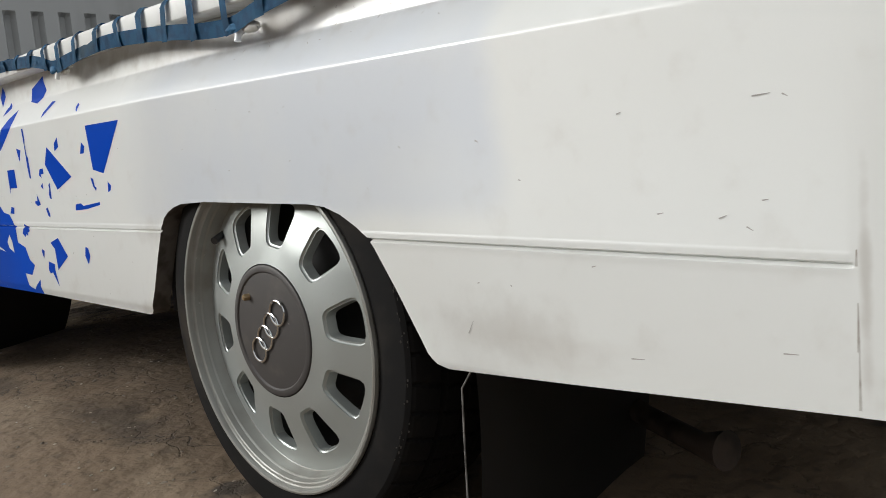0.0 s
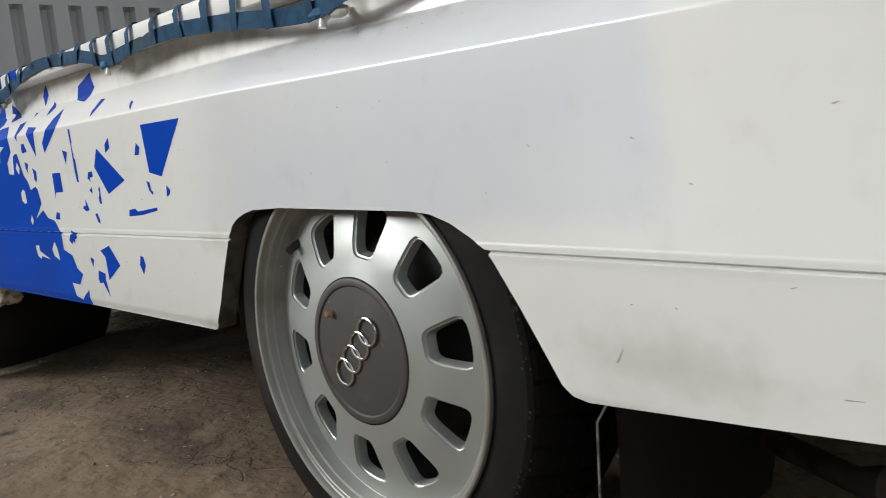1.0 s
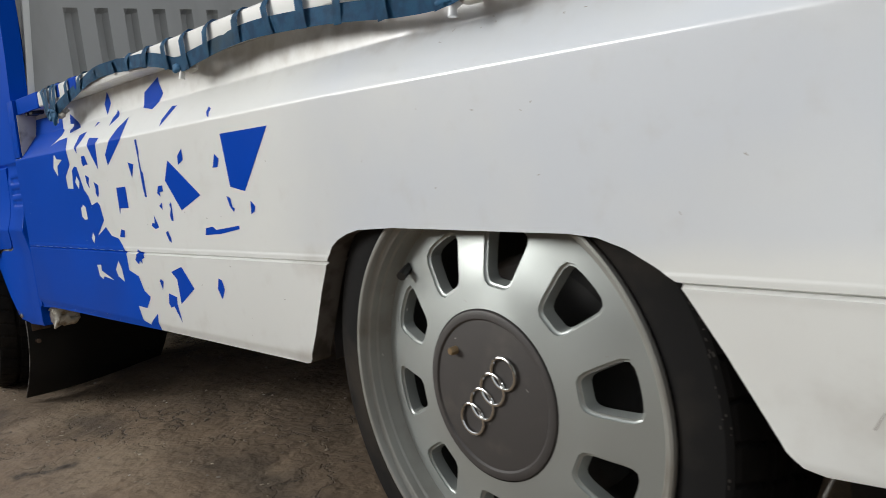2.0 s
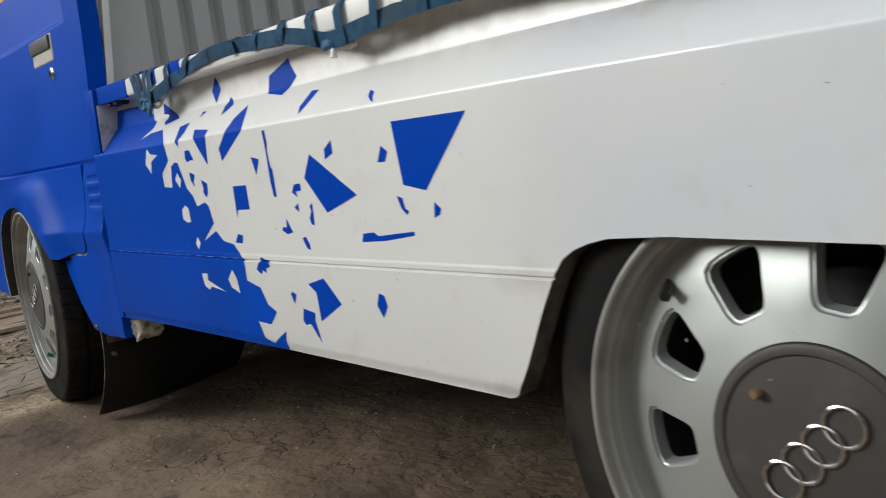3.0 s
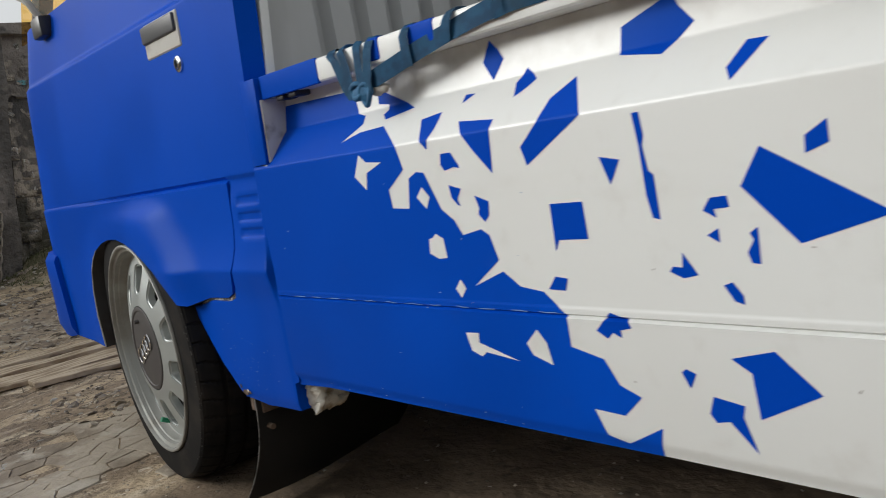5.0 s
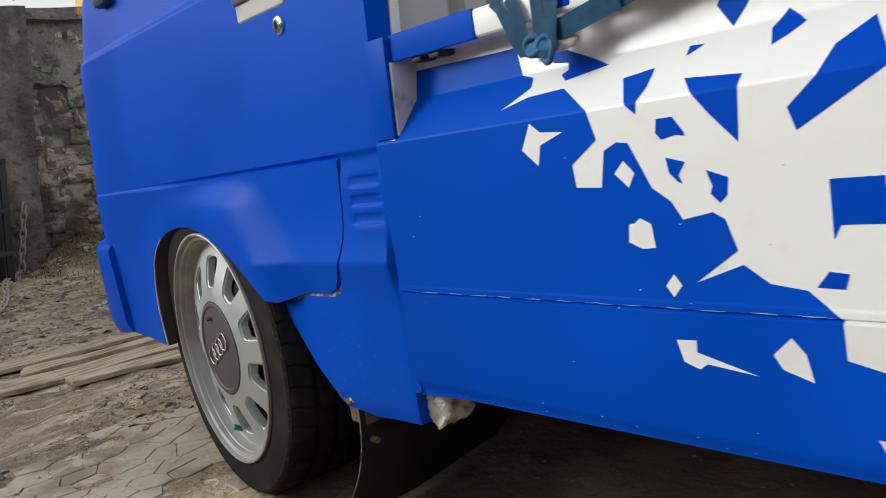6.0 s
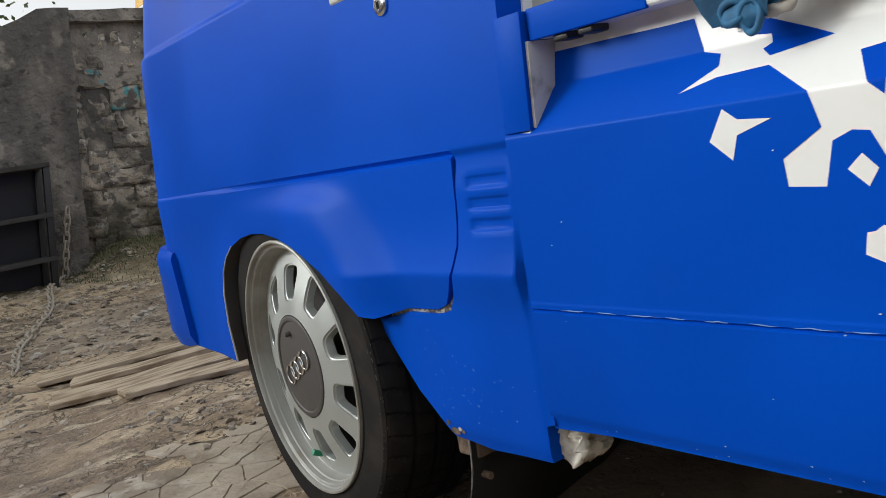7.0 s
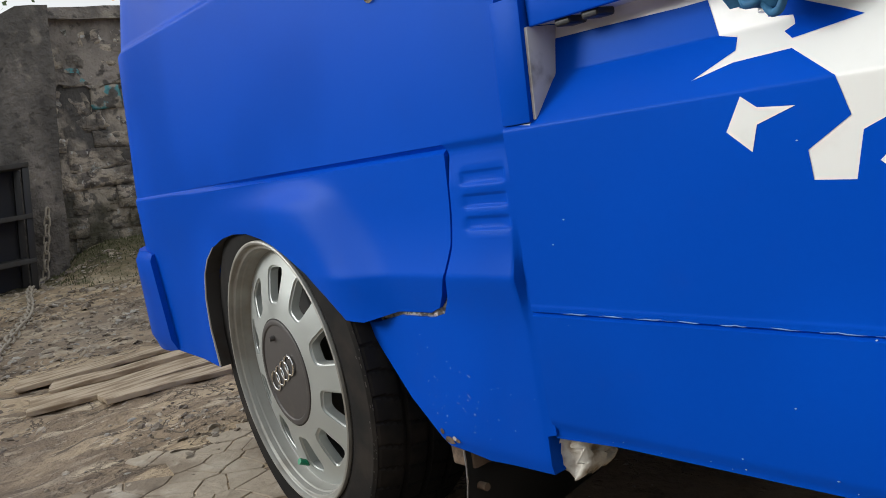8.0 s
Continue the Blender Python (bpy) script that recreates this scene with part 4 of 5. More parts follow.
bumper_outline = [(-2.684, 0.296), (-2.700, 0.41), (-2.714, 0.508), (-2.76, 0.516), (-3.02, 0.516), (-3.02, 0.284), (-2.74, 0.288)]
part("front_bumper", sheet(bumper_outline, lambda x, z: -0.004 + 0.012 * smooth(0.495, 0.516, z) + 0.012 * smooth(0.32, 0.288, z) + 1.5 * max(0.0, -2.746 - x) ** 2, [0.30, 0.32, 0.36, 0.40, 0.45, 0.495, 0.505, 0.512], [-3.0, -2.97, -2.94, -2.91, -2.88, -2.86, -2.84, -2.82, -2.80, -2.78, -2.76, -2.735], 0.05, level), blue_paint, truck, "blue front bumper corner", 30)

# cab shell behind the door
part("cab_back", box((-1.625, 0.05, 0.30), (-1.585, 1.54, 1.78), 0.02), blue_paint, truck)
part("cab_roof", box((-2.75, 0.16, 1.74), (-1.56, 1.44, 1.80), 0.03, 3), blue_paint, truck)
part("cab_front", box((-3.0, 0.15, 0.30), (-2.95, 1.45, 1.10), 0.02, 3), blue_paint, truck)
part("cab_far_side", box((-2.86, 1.54, 0.34), (-1.56, 1.58, 1.12), 0.01), blue_paint, truck)
part("cab_floor", box((-2.84, 0.12, 0.60), (-1.58, 1.52, 0.63)), steel_dark, truck)


def pillar(x0, x1, y0=0.062, y1=0.20):
    bm = box((x0, 0, 0), (x0 + 0.07, 0.04, 1.0), 0.008)
    for v in bm.verts:
        s = v.co.z
        v.co.x += (x1 - x0) * s
        v.co.y += y0 + (y1 - y0) * s
        v.co.z = WIN_Z - 0.03 + s * (1.76 - WIN_Z + 0.03)
    return bm


part("window_pillar", pillar(-1.715, -1.69), blue_paint, door)
part("window_pillar", pillar(-2.86, -2.60, 0.10, 0.2), blue_paint, door)
glass_bm = box((-2.78, 0.0, 0.0), (-1.68, 0.005, 1.0))
for v in glass_bm.verts:
    s = v.co.z
    v.co.y += 0.060 + 0.13 * s
    v.co.z = WIN_Z - 0.02 + s * 0.66
window_glass = part("window_glass", glass_bm, glass_amber, door, "amber tinted side window")
window_glass.visible_shadow = False

# door handle, lock and mirror
handle_y = cab_y(-1.83, 0.90)
recess = box((-1.898, handle_y - 0.003, 0.870), (-1.744, handle_y + 0.010, 0.934), 0.006, 3)
for v in recess.verts:
    v.co.y += 0.03 * (v.co.z - 0.90)
handle = part("door_handle", recess, primer, door, "unpainted handle recess")
paddle = box((-1.897, handle_y - 0.008, 0.898), (-1.752, handle_y + 0.004, 0.930), 0.005, 3)
part("handle_paddle", paddle, grey_plastic, handle, "dark grey pull handle")
lock_at = (-1.770, cab_y(-1.770, 0.843) - 0.001, 0.843)
lock_bm = lathe([(0.0, -0.006), (0.008, -0.006), (0.009, -0.004), (0.0115, -0.004), (0.0145, -0.002), (0.0155, 0.004), (0.0155, 0.02)], 28)
lock_bm.transform(Matrix.Translation(lock_at))
lock = part("door_lock", lock_bm, chrome, door, "chrome lock barrel")
part("keyhole", box((lock_at[0] - 0.0015, lock_at[1] - 0.0085, 0.838), (lock_at[0] + 0.0015, lock_at[1] - 0.0055, 0.848)), black_plastic, lock)
mirror_arm = part("mirror_arm", tube([(-2.51, 0.04, 1.075), (-2.515, 0.03, 1.10), (-2.52, 0.022, 1.12), (-2.535, 0.015, 1.135), (-2.56, 0.005, 1.15), (-2.59, -0.01, 1.19), (-2.60, -0.02, 1.30)], 0.009, 10), primer, door, "pale mirror arm")
part("mirror_foot", box((-2.545, 0.020, 1.035), (-2.475, 0.060, 1.085), 0.010, 2), black_plastic, mirror_arm, "black mirror foot")
part("mirror_head", box((-2.66, -0.14, 1.29), (-2.59, 0.04, 1.52), 0.02, 3), black_plastic, mirror_arm, "black mirror housing")


# ---- wheels ----
scuffed = material("scuffed_rubber", (0.10, 0.092, 0.082), 0.9)
vary(scuffed, (0.05, 0.045, 0.04), 60.0)


def slot_loop(n=6):
    """Points round a unit square, n to a side."""
    out = []
    corners = [(-1, -1), (1, -1), (1, 1), (-1, 1)]
    for c in range(4):
        a, b = corners[c], corners[(c + 1) % 4]
        for i in range(n):
            t = i / n
            out.append((a[0] + (b[0] - a[0]) * t, a[1] + (b[1] - a[1]) * t))
    return out


def wheel_face():
    bm = bmesh.new()

    def y_at(r):
        """A shallow cone: the hub stands proud, the slots lie deep in the rim."""
        return 0.0045 + 0.005 * smooth(0.098, 0.125, r) + 0.019 * smooth(0.112, 0.206, r) + 0.005 * smooth(0.19, 0.209, r)

    sq = slot_loop()
    for k in range(10):
        mid = k * 36 + 8
        outer, inner, back = [], [], []
        for u, v in sq:
            ra, aa = 0.095 + (v + 1) / 2 * (0.2085 - 0.095), mid + u * 18
            outer.append(bm.verts.new((ra * math.cos(radians(aa)), y_at(ra), ra * math.sin(radians(aa)))))
            round_ = (abs(u) ** 5 + abs(v) ** 5) ** (1 / 5)
            uu, vv = u / round_, v / round_
            rs, as_ = 0.1515 + vv * 0.0295, mid + uu * (9.0 + 1.2 * vv)
            inner.append(bm.verts.new((rs * math.cos(radians(as_)), y_at(rs), rs * math.sin(radians(as_)))))
            rb, ab = 0.1515 + vv * 0.0271, mid + uu * (8.3 + 1.2 * vv)
            back.append(bm.verts.new((rb * math.cos(radians(ab)), y_at(rs) + 0.017, rb * math.sin(radians(ab)))))
        n = len(sq)
        for i in range(n):
            j = (i + 1) % n
            mids = (outer[i], outer[j], inner[j], inner[i])
            bm.faces.new(mids)
            bm.faces.new((inner[i], inner[j], back[j], back[i]))
    bmesh.ops.remove_doubles(bm, verts=bm.verts[:], dist=1e-5)
    bmesh.ops.recalc_face_normals(bm, faces=bm.faces[:])
    edges = [e for e in bm.edges if not e.is_boundary and len(e.link_faces) == 2 and e.calc_face_angle(0) > 0.9]
    bmesh.ops.bevel(bm, geom=edges, offset=0.0032, segments=3, affect='EDGES')
    return bm


def build_wheel(hub, y0, turn, steer, logo, bolt, stem, green):
    """A ten-slot alloy wheel; hub is its centre (x, z), y0 the outer lip."""
    m = Matrix.Translation((hub[0], y0, hub[1])) @ Matrix.Rotation(radians(steer), 4, 'Z') @ Matrix.Rotation(radians(turn), 4, 'Y')
    spin = Matrix.Translation((hub[0], y0, hub[1])) @ Matrix.Rotation(radians(steer), 4, 'Z')

    def put(bm, full=True):
        bm.transform(m if full else spin)
        return bm

    R = hub[1] + 0.002
    prof = [(0.218, 0.018), (0.2285, 0.010), (0.2300, 0.006), (0.2330, 0.0035), (0.240, 0.0025), (0.250, 0.0028), (0.262, 0.0042), (R - 0.0135, 0.0065), (R - 0.0095, 0.0090), (R - 0.0075, 0.0105), (R - 0.0078, 0.0118), (R - 0.0045, 0.0150), (R - 0.0025, 0.022), (R - 0.001, 0.032)]
    for c in (0.058, 0.099, 0.140):
        prof += [(R, c - 0.016), (R, c - 0.006), (R - 0.010, c - 0.004), (R - 0.010, c + 0.004), (R, c + 0.006), (R, c + 0.016)]
    prof += [(R - 0.001, 0.176), (R - 0.012, 0.196), (0.255, 0.208), (0.228, 0.204), (0.220, 0.190)]

    def blocks(k, i):
        """Slanting sipes across the shoulder and the ribs."""
        if not 0.014 < prof[i][1] < 0.160 or prof[i][0] < R - 0.006:
            return 0.0
        return -0.005 if (k + int(prof[i][1] / 0.012)) % 12 == 0 else 0.0

    wheel = part("wheel", put(lathe(prof, 576, wobble=blocks), False), rubber, truck, "low-profile black tyre on a silver alloy wheel", 22)
    rim_prof = [(0.2290, 0.008), (0.2318, 0.002), (0.2312, -0.0025), (0.2285, -0.0035), (0.2258, -0.0028), (0.2246, -0.0005), (0.2240, 0.0040), (0.2222, 0.0052), (0.2185, 0.0056), (0.2168, 0.0066), (0.2158, 0.0110), (0.2150, 0.0150), (0.2138, 0.0162), (0.2130, 0.0175), (0.2118, 0.0250), (0.2090, 0.0330), (0.2070, 0.0345)]
    rim = part("rim", put(lathe(rim_prof, 128), False), barrel_alloy, wheel, "silver rim barrel with a polished stepped lip", 22)
    # dark colour stands for the shade behind the slots, besides brake dust
    part("inner_barrel", put(lathe([(0.2075, 0.040), (0.2035, 0.050), (0.2015, 0.065), (0.197, 0.080), (0.200, 0.12), (0.205, 0.19)], 72), False), steel_dark, rim, "dusty inside of the rim, coloured dark for its shade")
    part("spoke_face", put(wheel_face()), alloy, rim, "ten-slot silver wheel face", 40)
    cap_prof = [(0.0, -0.001), (0.045, 0.0), (0.075, 0.0022), (0.0825, 0.0030), (0.0845, 0.0010), (0.0895, 0.0006), (0.0930, 0.0020), (0.0945, 0.0055), (0.0945, 0.04)]
    cap_prof = [(r, y + 0.001) for r, y in cap_prof]
    part("centre_cap", put(lathe(cap_prof, 64), False), cap_grey, rim, "dark grey dished centre cap")
    for k in range(4):
        d = (k - 1.5) * 0.0265
        c = Vector((d * math.cos(radians(logo)), -0.0010, d * math.sin(radians(logo))))
        ring = [(c.x + 0.0172 * math.cos(a), c.y, c.z + 0.0172 * math.sin(a)) for a in [i * math.tau / 24 for i in range(24)]]
        part("badge_ring", put(tube(ring, 0.0019, 8, True), False), chrome, rim)
    bm = lathe([(0.0, -0.007), (0.0034, -0.007), (0.0048, -0.005), (0.0048, 0.02)], 8)
    bm.transform(Matrix.Translation((bolt[0], 0, bolt[1])))
    part("cap_bolt", put(bm, False), brass if green is black_plastic else cap_grey, rim, "small cap bolt")
    sx, sz = stem
    n = Vector((sx, 0, sz)).normalized()
    base, tip = Vector((sx, 0.040, sz)) + n * 0.006, Vector((sx, 0.016, sz)) - n * 0.007
    part("valve_stem", put(tube([base, base.lerp(tip, 0.6), tip], 0.005, 10), False), black_plastic, rim)
    part("valve_cap", put(tube([base.lerp(tip, 0.55), tip + (tip - base) * 0.25], 0.0058, 10), False), green, rim)
    # pale scuffs round the shoulder
    rnd = random.Random(int(abs(hub[0]) * 10) + 3)
    scuff = bmesh.new()
    for i in range(230 if green is black_plastic else 170):
        a = rnd.uniform(0, math.tau)
        if noise.noise((math.cos(a) * 2.5, math.sin(a) * 2.5, hub[0])) < -0.1:
            continue
        r, w, h = R - 0.0105 + rnd.gauss(0, 0.0022), rnd.uniform(0.0006, 0.0026), rnd.uniform(0.0004, 0.0011)
        yy = 0.0080 + 0.62 * (r - R + 0.0115) - 0.0012
        tang, rad = Vector((-math.sin(a), 0, math.cos(a))), Vector((math.cos(a), 1.0, math.sin(a))).normalized()
        c = Vector((r * math.cos(a), yy, r * math.sin(a)))
        scuff.faces.new([scuff.verts.new(c + tang * w * u + rad * h * v) for u, v in ((-1, -0.6), (0.9, -1), (1, 0.8), (-0.7, 1))])
    tagged(part("scuff_marks", put(scuff, False), scuffed, wheel, "pale scuffs on the tyre shoulder"), kind="stuff")
    part("brake_drum", put(lathe([(0.0, 0.085), (0.13, 0.085), (0.14, 0.095), (0.14, 0.15), (0.0, 0.15)], 40), False), steel_dark, wheel)
    part("back_plate", put(lathe([(0.0, 0.16), (0.2, 0.16)], 40), False), steel_dark, wheel)
    return wheel


valve_green = material("green_valve_cap", (0.01, 0.24, 0.12), 0.35)
build_wheel(HUB_R, 0.0145, 0, 0, 46, (-0.046, 0.046), (-0.146, 0.130), black_plastic)
build_wheel(HUB_F, -0.0045, -12, -4.8, 27, (-0.014, 0.060), (-0.036, -0.181), valve_green)


def plain_wheel(x, y, z):
    bm = lathe([(0.16, 0.02), (0.22, 0.0), (0.27, 0.005), (z, 0.03), (z, 0.18), (0.25, 0.2), (0.16, 0.19)], 48)
    bm.transform(Matrix.Translation((x, y, z)))
    return part("wheel", bm, rubber, truck, "far black tyre")


plain_wheel(0.0, 1.38, 0.29)
plain_wheel(-2.205, 1.36, 0.293)

# ---- underbody, flaps ----
part("bed_floor", box((-1.5, 0.06, 0.60), (0.93, 1.54, 0.64)), steel_dark, truck)
part("chassis_rail", box((-2.6, 0.42, 0.34), (0.92, 0.50, 0.44), 0.006), steel_dark, truck)
part("chassis_rail", box((-2.6, 1.10, 0.34), (0.92, 1.18, 0.44), 0.006), steel_dark, truck)
part("rear_axle", tube([(0.0, 0.16, 0.29), (0.0, 1.40, 0.29)], 0.04, 14), steel_dark, truck)
part("front_axle", tube([(-2.215, 0.18, 0.29), (-2.215, 1.40, 0.29)], 0.035, 14), steel_dark, truck)
part("bed_far_side", box((-1.53, 1.54, 0.29), (0.96, 1.58, 0.76), 0.01), white_paint, truck)
part("tailgate", box((0.93, 0.06, 0.32), (0.96, 1.54, 0.75), 0.01), white_paint, truck)


def arch_liner(hub, r, y0, y1):
    bm = bmesh.new()
    a = [[bm.verts.new((hub[0] + r * math.cos(radians(t)), y, hub[1] + r * math.sin(radians(t)))) for y in (y0, y1)] for t in range(0, 181, 9)]
    for p, q in zip(a, a[1:]):
        bm.faces.new((p[0], p[1], q[1], q[0]))
    bm.faces.new([p[1] for p in a])
    return bm


part("wheel_arch_liner", arch_liner(HUB_R, 0.318, 0.035, 0.36), steel_dark, truck)
part("wheel_arch_liner", arch_liner(ARCH_F, 0.325, 0.05, 0.36), steel_dark, truck)


def flap(x0, y0, y1, z0, z1, curl):
    bm = bmesh.new()
    nz, ny = 14, 8
    grid = []
    for j in range(nz + 1):
        t = j / nz
        row = []
        for i in range(ny + 1):
            s = i / ny
            row.append(bm.verts.new((x0 + curl * (1 - t) ** 2 + 0.012 * math.sin(s * 5 + t * 2), y0 + (y1 - y0) * s, z0 + (z1 - z0) * t + 0.022 * s * s * (1 - t))))
        grid.append(row)
    for a, b in zip(grid, grid[1:]):
        for i in range(ny):
            bm.faces.new((a[i], a[i + 1], b[i + 1], b[i]))
    bmesh.ops.solidify(bm, geom=bm.faces[:], thickness=0.006)
    bmesh.ops.recalc_face_normals(bm, faces=bm.faces[:])
    return bm


worn_rubber = material("worn_flap_edge", (0.26, 0.25, 0.235), 0.8)
vary(worn_rubber, (0.08, 0.075, 0.07), 45.0, 0.4, 0.65)
front_flap = part("mud_flap", flap(-1.742, 0.012, 0.40, 0.010, 0.235, -0.115), flap_rubber, truck, "black rubber mud flap behind the front wheel")
part("flap_rim", tube([(-1.742 - 0.115 * (1 - k / 10) ** 2 + 0.012 * math.sin(k / 5) - 0.001, 0.0108, 0.010 + 0.0225 * k) for k in range(11)], 0.0013, 6), worn_rubber, front_flap, "pale worn flap edge")
part("flap_bolt", tube([(-1.722, 0.032, 0.178), (-1.76, 0.032, 0.178)], 0.0055, 8), bracket_rust, front_flap)
part("flap_bracket", box((-1.775, 0.022, 0.205), (-1.728, 0.070, 0.240), 0.004), bracket_rust, front_flap, "rusty flap bracket")
part("mud_flap", flap(0.345, 0.045, 0.42, 0.02, 0.28, -0.015), flap_rubber, truck, "black rubber mud flap behind the rear wheel")
part("flap_edge", tube([(0.352, 0.070, 0.270), (0.343, 0.050, 0.267), (0.337, 0.040, 0.250), (0.335, 0.039, 0.20), (0.331, 0.039, 0.12), (0.326, 0.039, 0.04)], 0.0012, 6), worn_rubber, truck, "pale worn flap edge")
part("exhaust_pipe", tube([(0.26, 0.42, 0.13), (0.36, 0.38, 0.118), (0.46, 0.34, 0.112), (0.50, 0.33, 0.115)], lambda t: 0.016 + 0.010 * smooth(0.75, 0.9, t), 14), rust, truck, "rusty exhaust pipe")
part("silencer", tube([(0.10, 0.62, 0.25), (0.48, 0.50, 0.23)], 0.07, 18), rust, truck, "rusty silencer")


def tube_end():
    bm = box((-1.60, 0.026, 0.233), (-1.528, 0.085, 0.285), 0.013, 3)
    bmesh.ops.subdivide_edges(bm, edges=bm.edges[:], cuts=2, use_grid_fill=True)
    for v in bm.verts:
        if v.co.x > -1.56:
            v.co += Vector((0.014, 0.010, 0.014)) * noise.noise(v.co * 90)
    return bm


part("sill_packing", tube_end(), filler, truck, "broken pale foam block under the sill", 60)


# ---- straps on the rail ----
strap = thing("lashing_strap", (-0.5, 0.0, 0.75), "dark blue webbing strap laced round the white bed rail", "strap")


STRAP_LINE = [(-1.232, 0.718), (-1.166, 0.729), (-1.10, 0.742), (-1.026, 0.7535), (-0.962, 0.7600), (-0.895, 0.7605), (-0.82, 0.7565), (-0.727, 0.7500), (-0.668, 0.7390), (-0.612, 0.7255), (-0.551, 0.7290), (-0.466, 0.7355),
              (-0.39, 0.7370), (-0.26, 0.7290), (-0.157, 0.7180), (-0.08, 0.7080), (0.006, 0.7035), (0.062, 0.7130), (0.16, 0.7260), (0.30, 0.7300)]


def strap_low(x):
    """Height of the running strap: pulled down at the three pegs, lifted over the rail between them."""
    pts = STRAP_LINE
    i = max(0, min(len(pts) - 2, sum(1 for p in pts if p[0] <= x) - 1))
    p0, p1, p2, p3 = pts[max(0, i - 1)], pts[i], pts[i + 1], pts[min(len(pts) - 1, i + 2)]
    w = p2[0] - p1[0]
    u = (x - p1[0]) / w
    m1 = (p2[1] - p0[1]) / (p2[0] - p0[0]) * w
    m2 = (p3[1] - p1[1]) / (p3[0] - p1[0]) * w
    return (2 * u ** 3 - 3 * u * u + 1) * p1[1] + (u ** 3 - 2 * u * u + u) * m1 + (3 * u * u - 2 * u ** 3) * p2[1] + (u ** 3 - u * u) * m2


def ribbon(points, width_dir, half, thick=0.0016):
    bm = bmesh.new()
    a = []
    for p, wd in zip(points, width_dir):
        a.append((bm.verts.new(Vector(p) - Vector(wd) * half), bm.verts.new(Vector(p)), bm.verts.new(Vector(p) + Vector(wd) * half)))
    for p, q in zip(a, a[1:]):
        for i in (0, 1):
            bm.faces.new((p[i], p[i + 1], q[i + 1], q[i]))
    bmesh.ops.solidify(bm, geom=bm.faces[:], thickness=thick)
    bmesh.ops.recalc_face_normals(bm, faces=bm.faces[:])
    return bm


def strap_y(x, z):
    """The strap lies on the rail's face and hangs free below it."""
    return bow(x) + 0.0055


xs = [-1.232 + 0.016 * i for i in range(90)]
part("running_strap", ribbon([(x, strap_y(x, 0) - 0.0015 * math.sin(x * 31), strap_low(x)) for x in xs], [Vector((0, 0.12 * math.sin(x * 23), 1)).normalized() for x in xs], 0.0112), webbing, strap, "strap running along the rail", 50)
for k, x in enumerate((-1.126, -1.047, -0.965, -0.878, -0.805, -0.728, -0.655, -0.586, -0.508, -0.418, -0.339, -0.256, -0.175, -0.098, -0.012, 0.075, 0.155)):
    lean = 0.007 * math.sin(k * 1.7)
    low, high = strap_low(x), RAIL_HIGH + rake(x)
    half = 0.0085 + 0.0015 * math.sin(k * 3.1)
    y = strap_y(x, 0)
    pts = [(x - lean, y - 0.002, low - 0.0122), (x - lean * 0.6, y - 0.0035, low), (x, y - 0.0032, max(high - 0.010, low + 0.006)), (x + 0.002, y, high - 0.003), (x + 0.003, y + 0.006, high + 0.0025), (x + 0.004, y + 0.042, high + 0.0025), (x + 0.004, y + 0.058, high - 0.003), (x + 0.003, y + 0.060, low)]
    part("strap_turn", ribbon(pts, [Vector((1, 0, 0.12 * math.sin(k)))] * len(pts), half), webbing, strap, sharp=50)


def lump(c, size, seed):
    """A pulled-tight knot."""
    bm = bmesh.new()
    bmesh.ops.create_icosphere(bm, subdivisions=3, radius=1)
    for v in bm.verts:
        d = 1 + 0.3 * noise.noise(v.co * 1.7 + Vector((seed, 0, 0))) + 0.07 * math.sin(v.co.x * 7 + v.co.z * 5 + seed)
        v.co = Vector(c) + Vector([s * q * d for s, q in zip(size, v.co)])
    return bm


for n, x in enumerate((-1.232, -0.612, 0.008)):
    z = strap_low(x)
    y = strap_y(x, 0)
    part("peg", tube([(x, y + 0.03, z + 0.004), (x, y + 0.004, z - 0.012), (x, y + 0.002, z - 0.022)], 0.0048, 12), white_paint, rail, "white lashing peg")
    part("knot", lump((x - 0.010, y + 0.001, z - 0.004), (0.015, 0.0045, 0.0065), n * 3.0), webbing, strap, sharp=60)
    part("frayed_end", lump((x + 0.030, y + 0.006, z - 0.008), (0.018, 0.006, 0.008), n * 5.0 + 1), primer, strap, "dusty frayed strap end", 60)
x, z, y = -1.232, strap_low(-1.232), strap_y(-1.232, 0)
top = RAIL_HIGH + rake(x)
for k, (x0, x1, w) in enumerate(((-1.289, -1.249, 0.009), (-1.265, -1.241, 0.008), (-1.227, -1.223, 0.008), (-1.199, -1.213, 0.009))):
    pts = [(x1, y - 0.004, z - 0.014), (x1 * 0.8 + x0 * 0.2, y - 0.006, z), (x0 * 0.7 + x1 * 0.3, y - 0.003, top - 0.014), (x0, y - 0.001, top - 0.004), (x0, y + 0.006, top + 0.003), (x0, y + 0.05, top + 0.003)]
    part("strap_turn", ribbon(pts, [Vector((1, 0, 0.2 * math.sin(k * 2)))] * len(pts), w), webbing, strap, sharp=50)
part("knot", lump((-1.228, y - 0.002, z - 0.008), (0.020, 0.0065, 0.012), 4.0), webbing, strap, sharp=60)
for j, (cx, cz, rx, rz) in enumerate(((-1.219, -0.012, 0.0095, 0.013), (-1.236, -0.005, 0.012, 0.009))):
    loop = []
    for a in [k * math.tau / 24 for k in range(24)]:
        wob = 1 + 0.16 * noise.noise((math.cos(a) * 1.2 + j * 3, math.sin(a) * 1.2, j))
        loop.append((cx + rx * wob * math.cos(a), y - 0.0045 + 0.002 * math.sin(2 * a + j), z + cz + rz * wob * math.sin(a)))
    part("knot_loop", tube(loop, 0.0036, 7, True), webbing, strap, sharp=60)


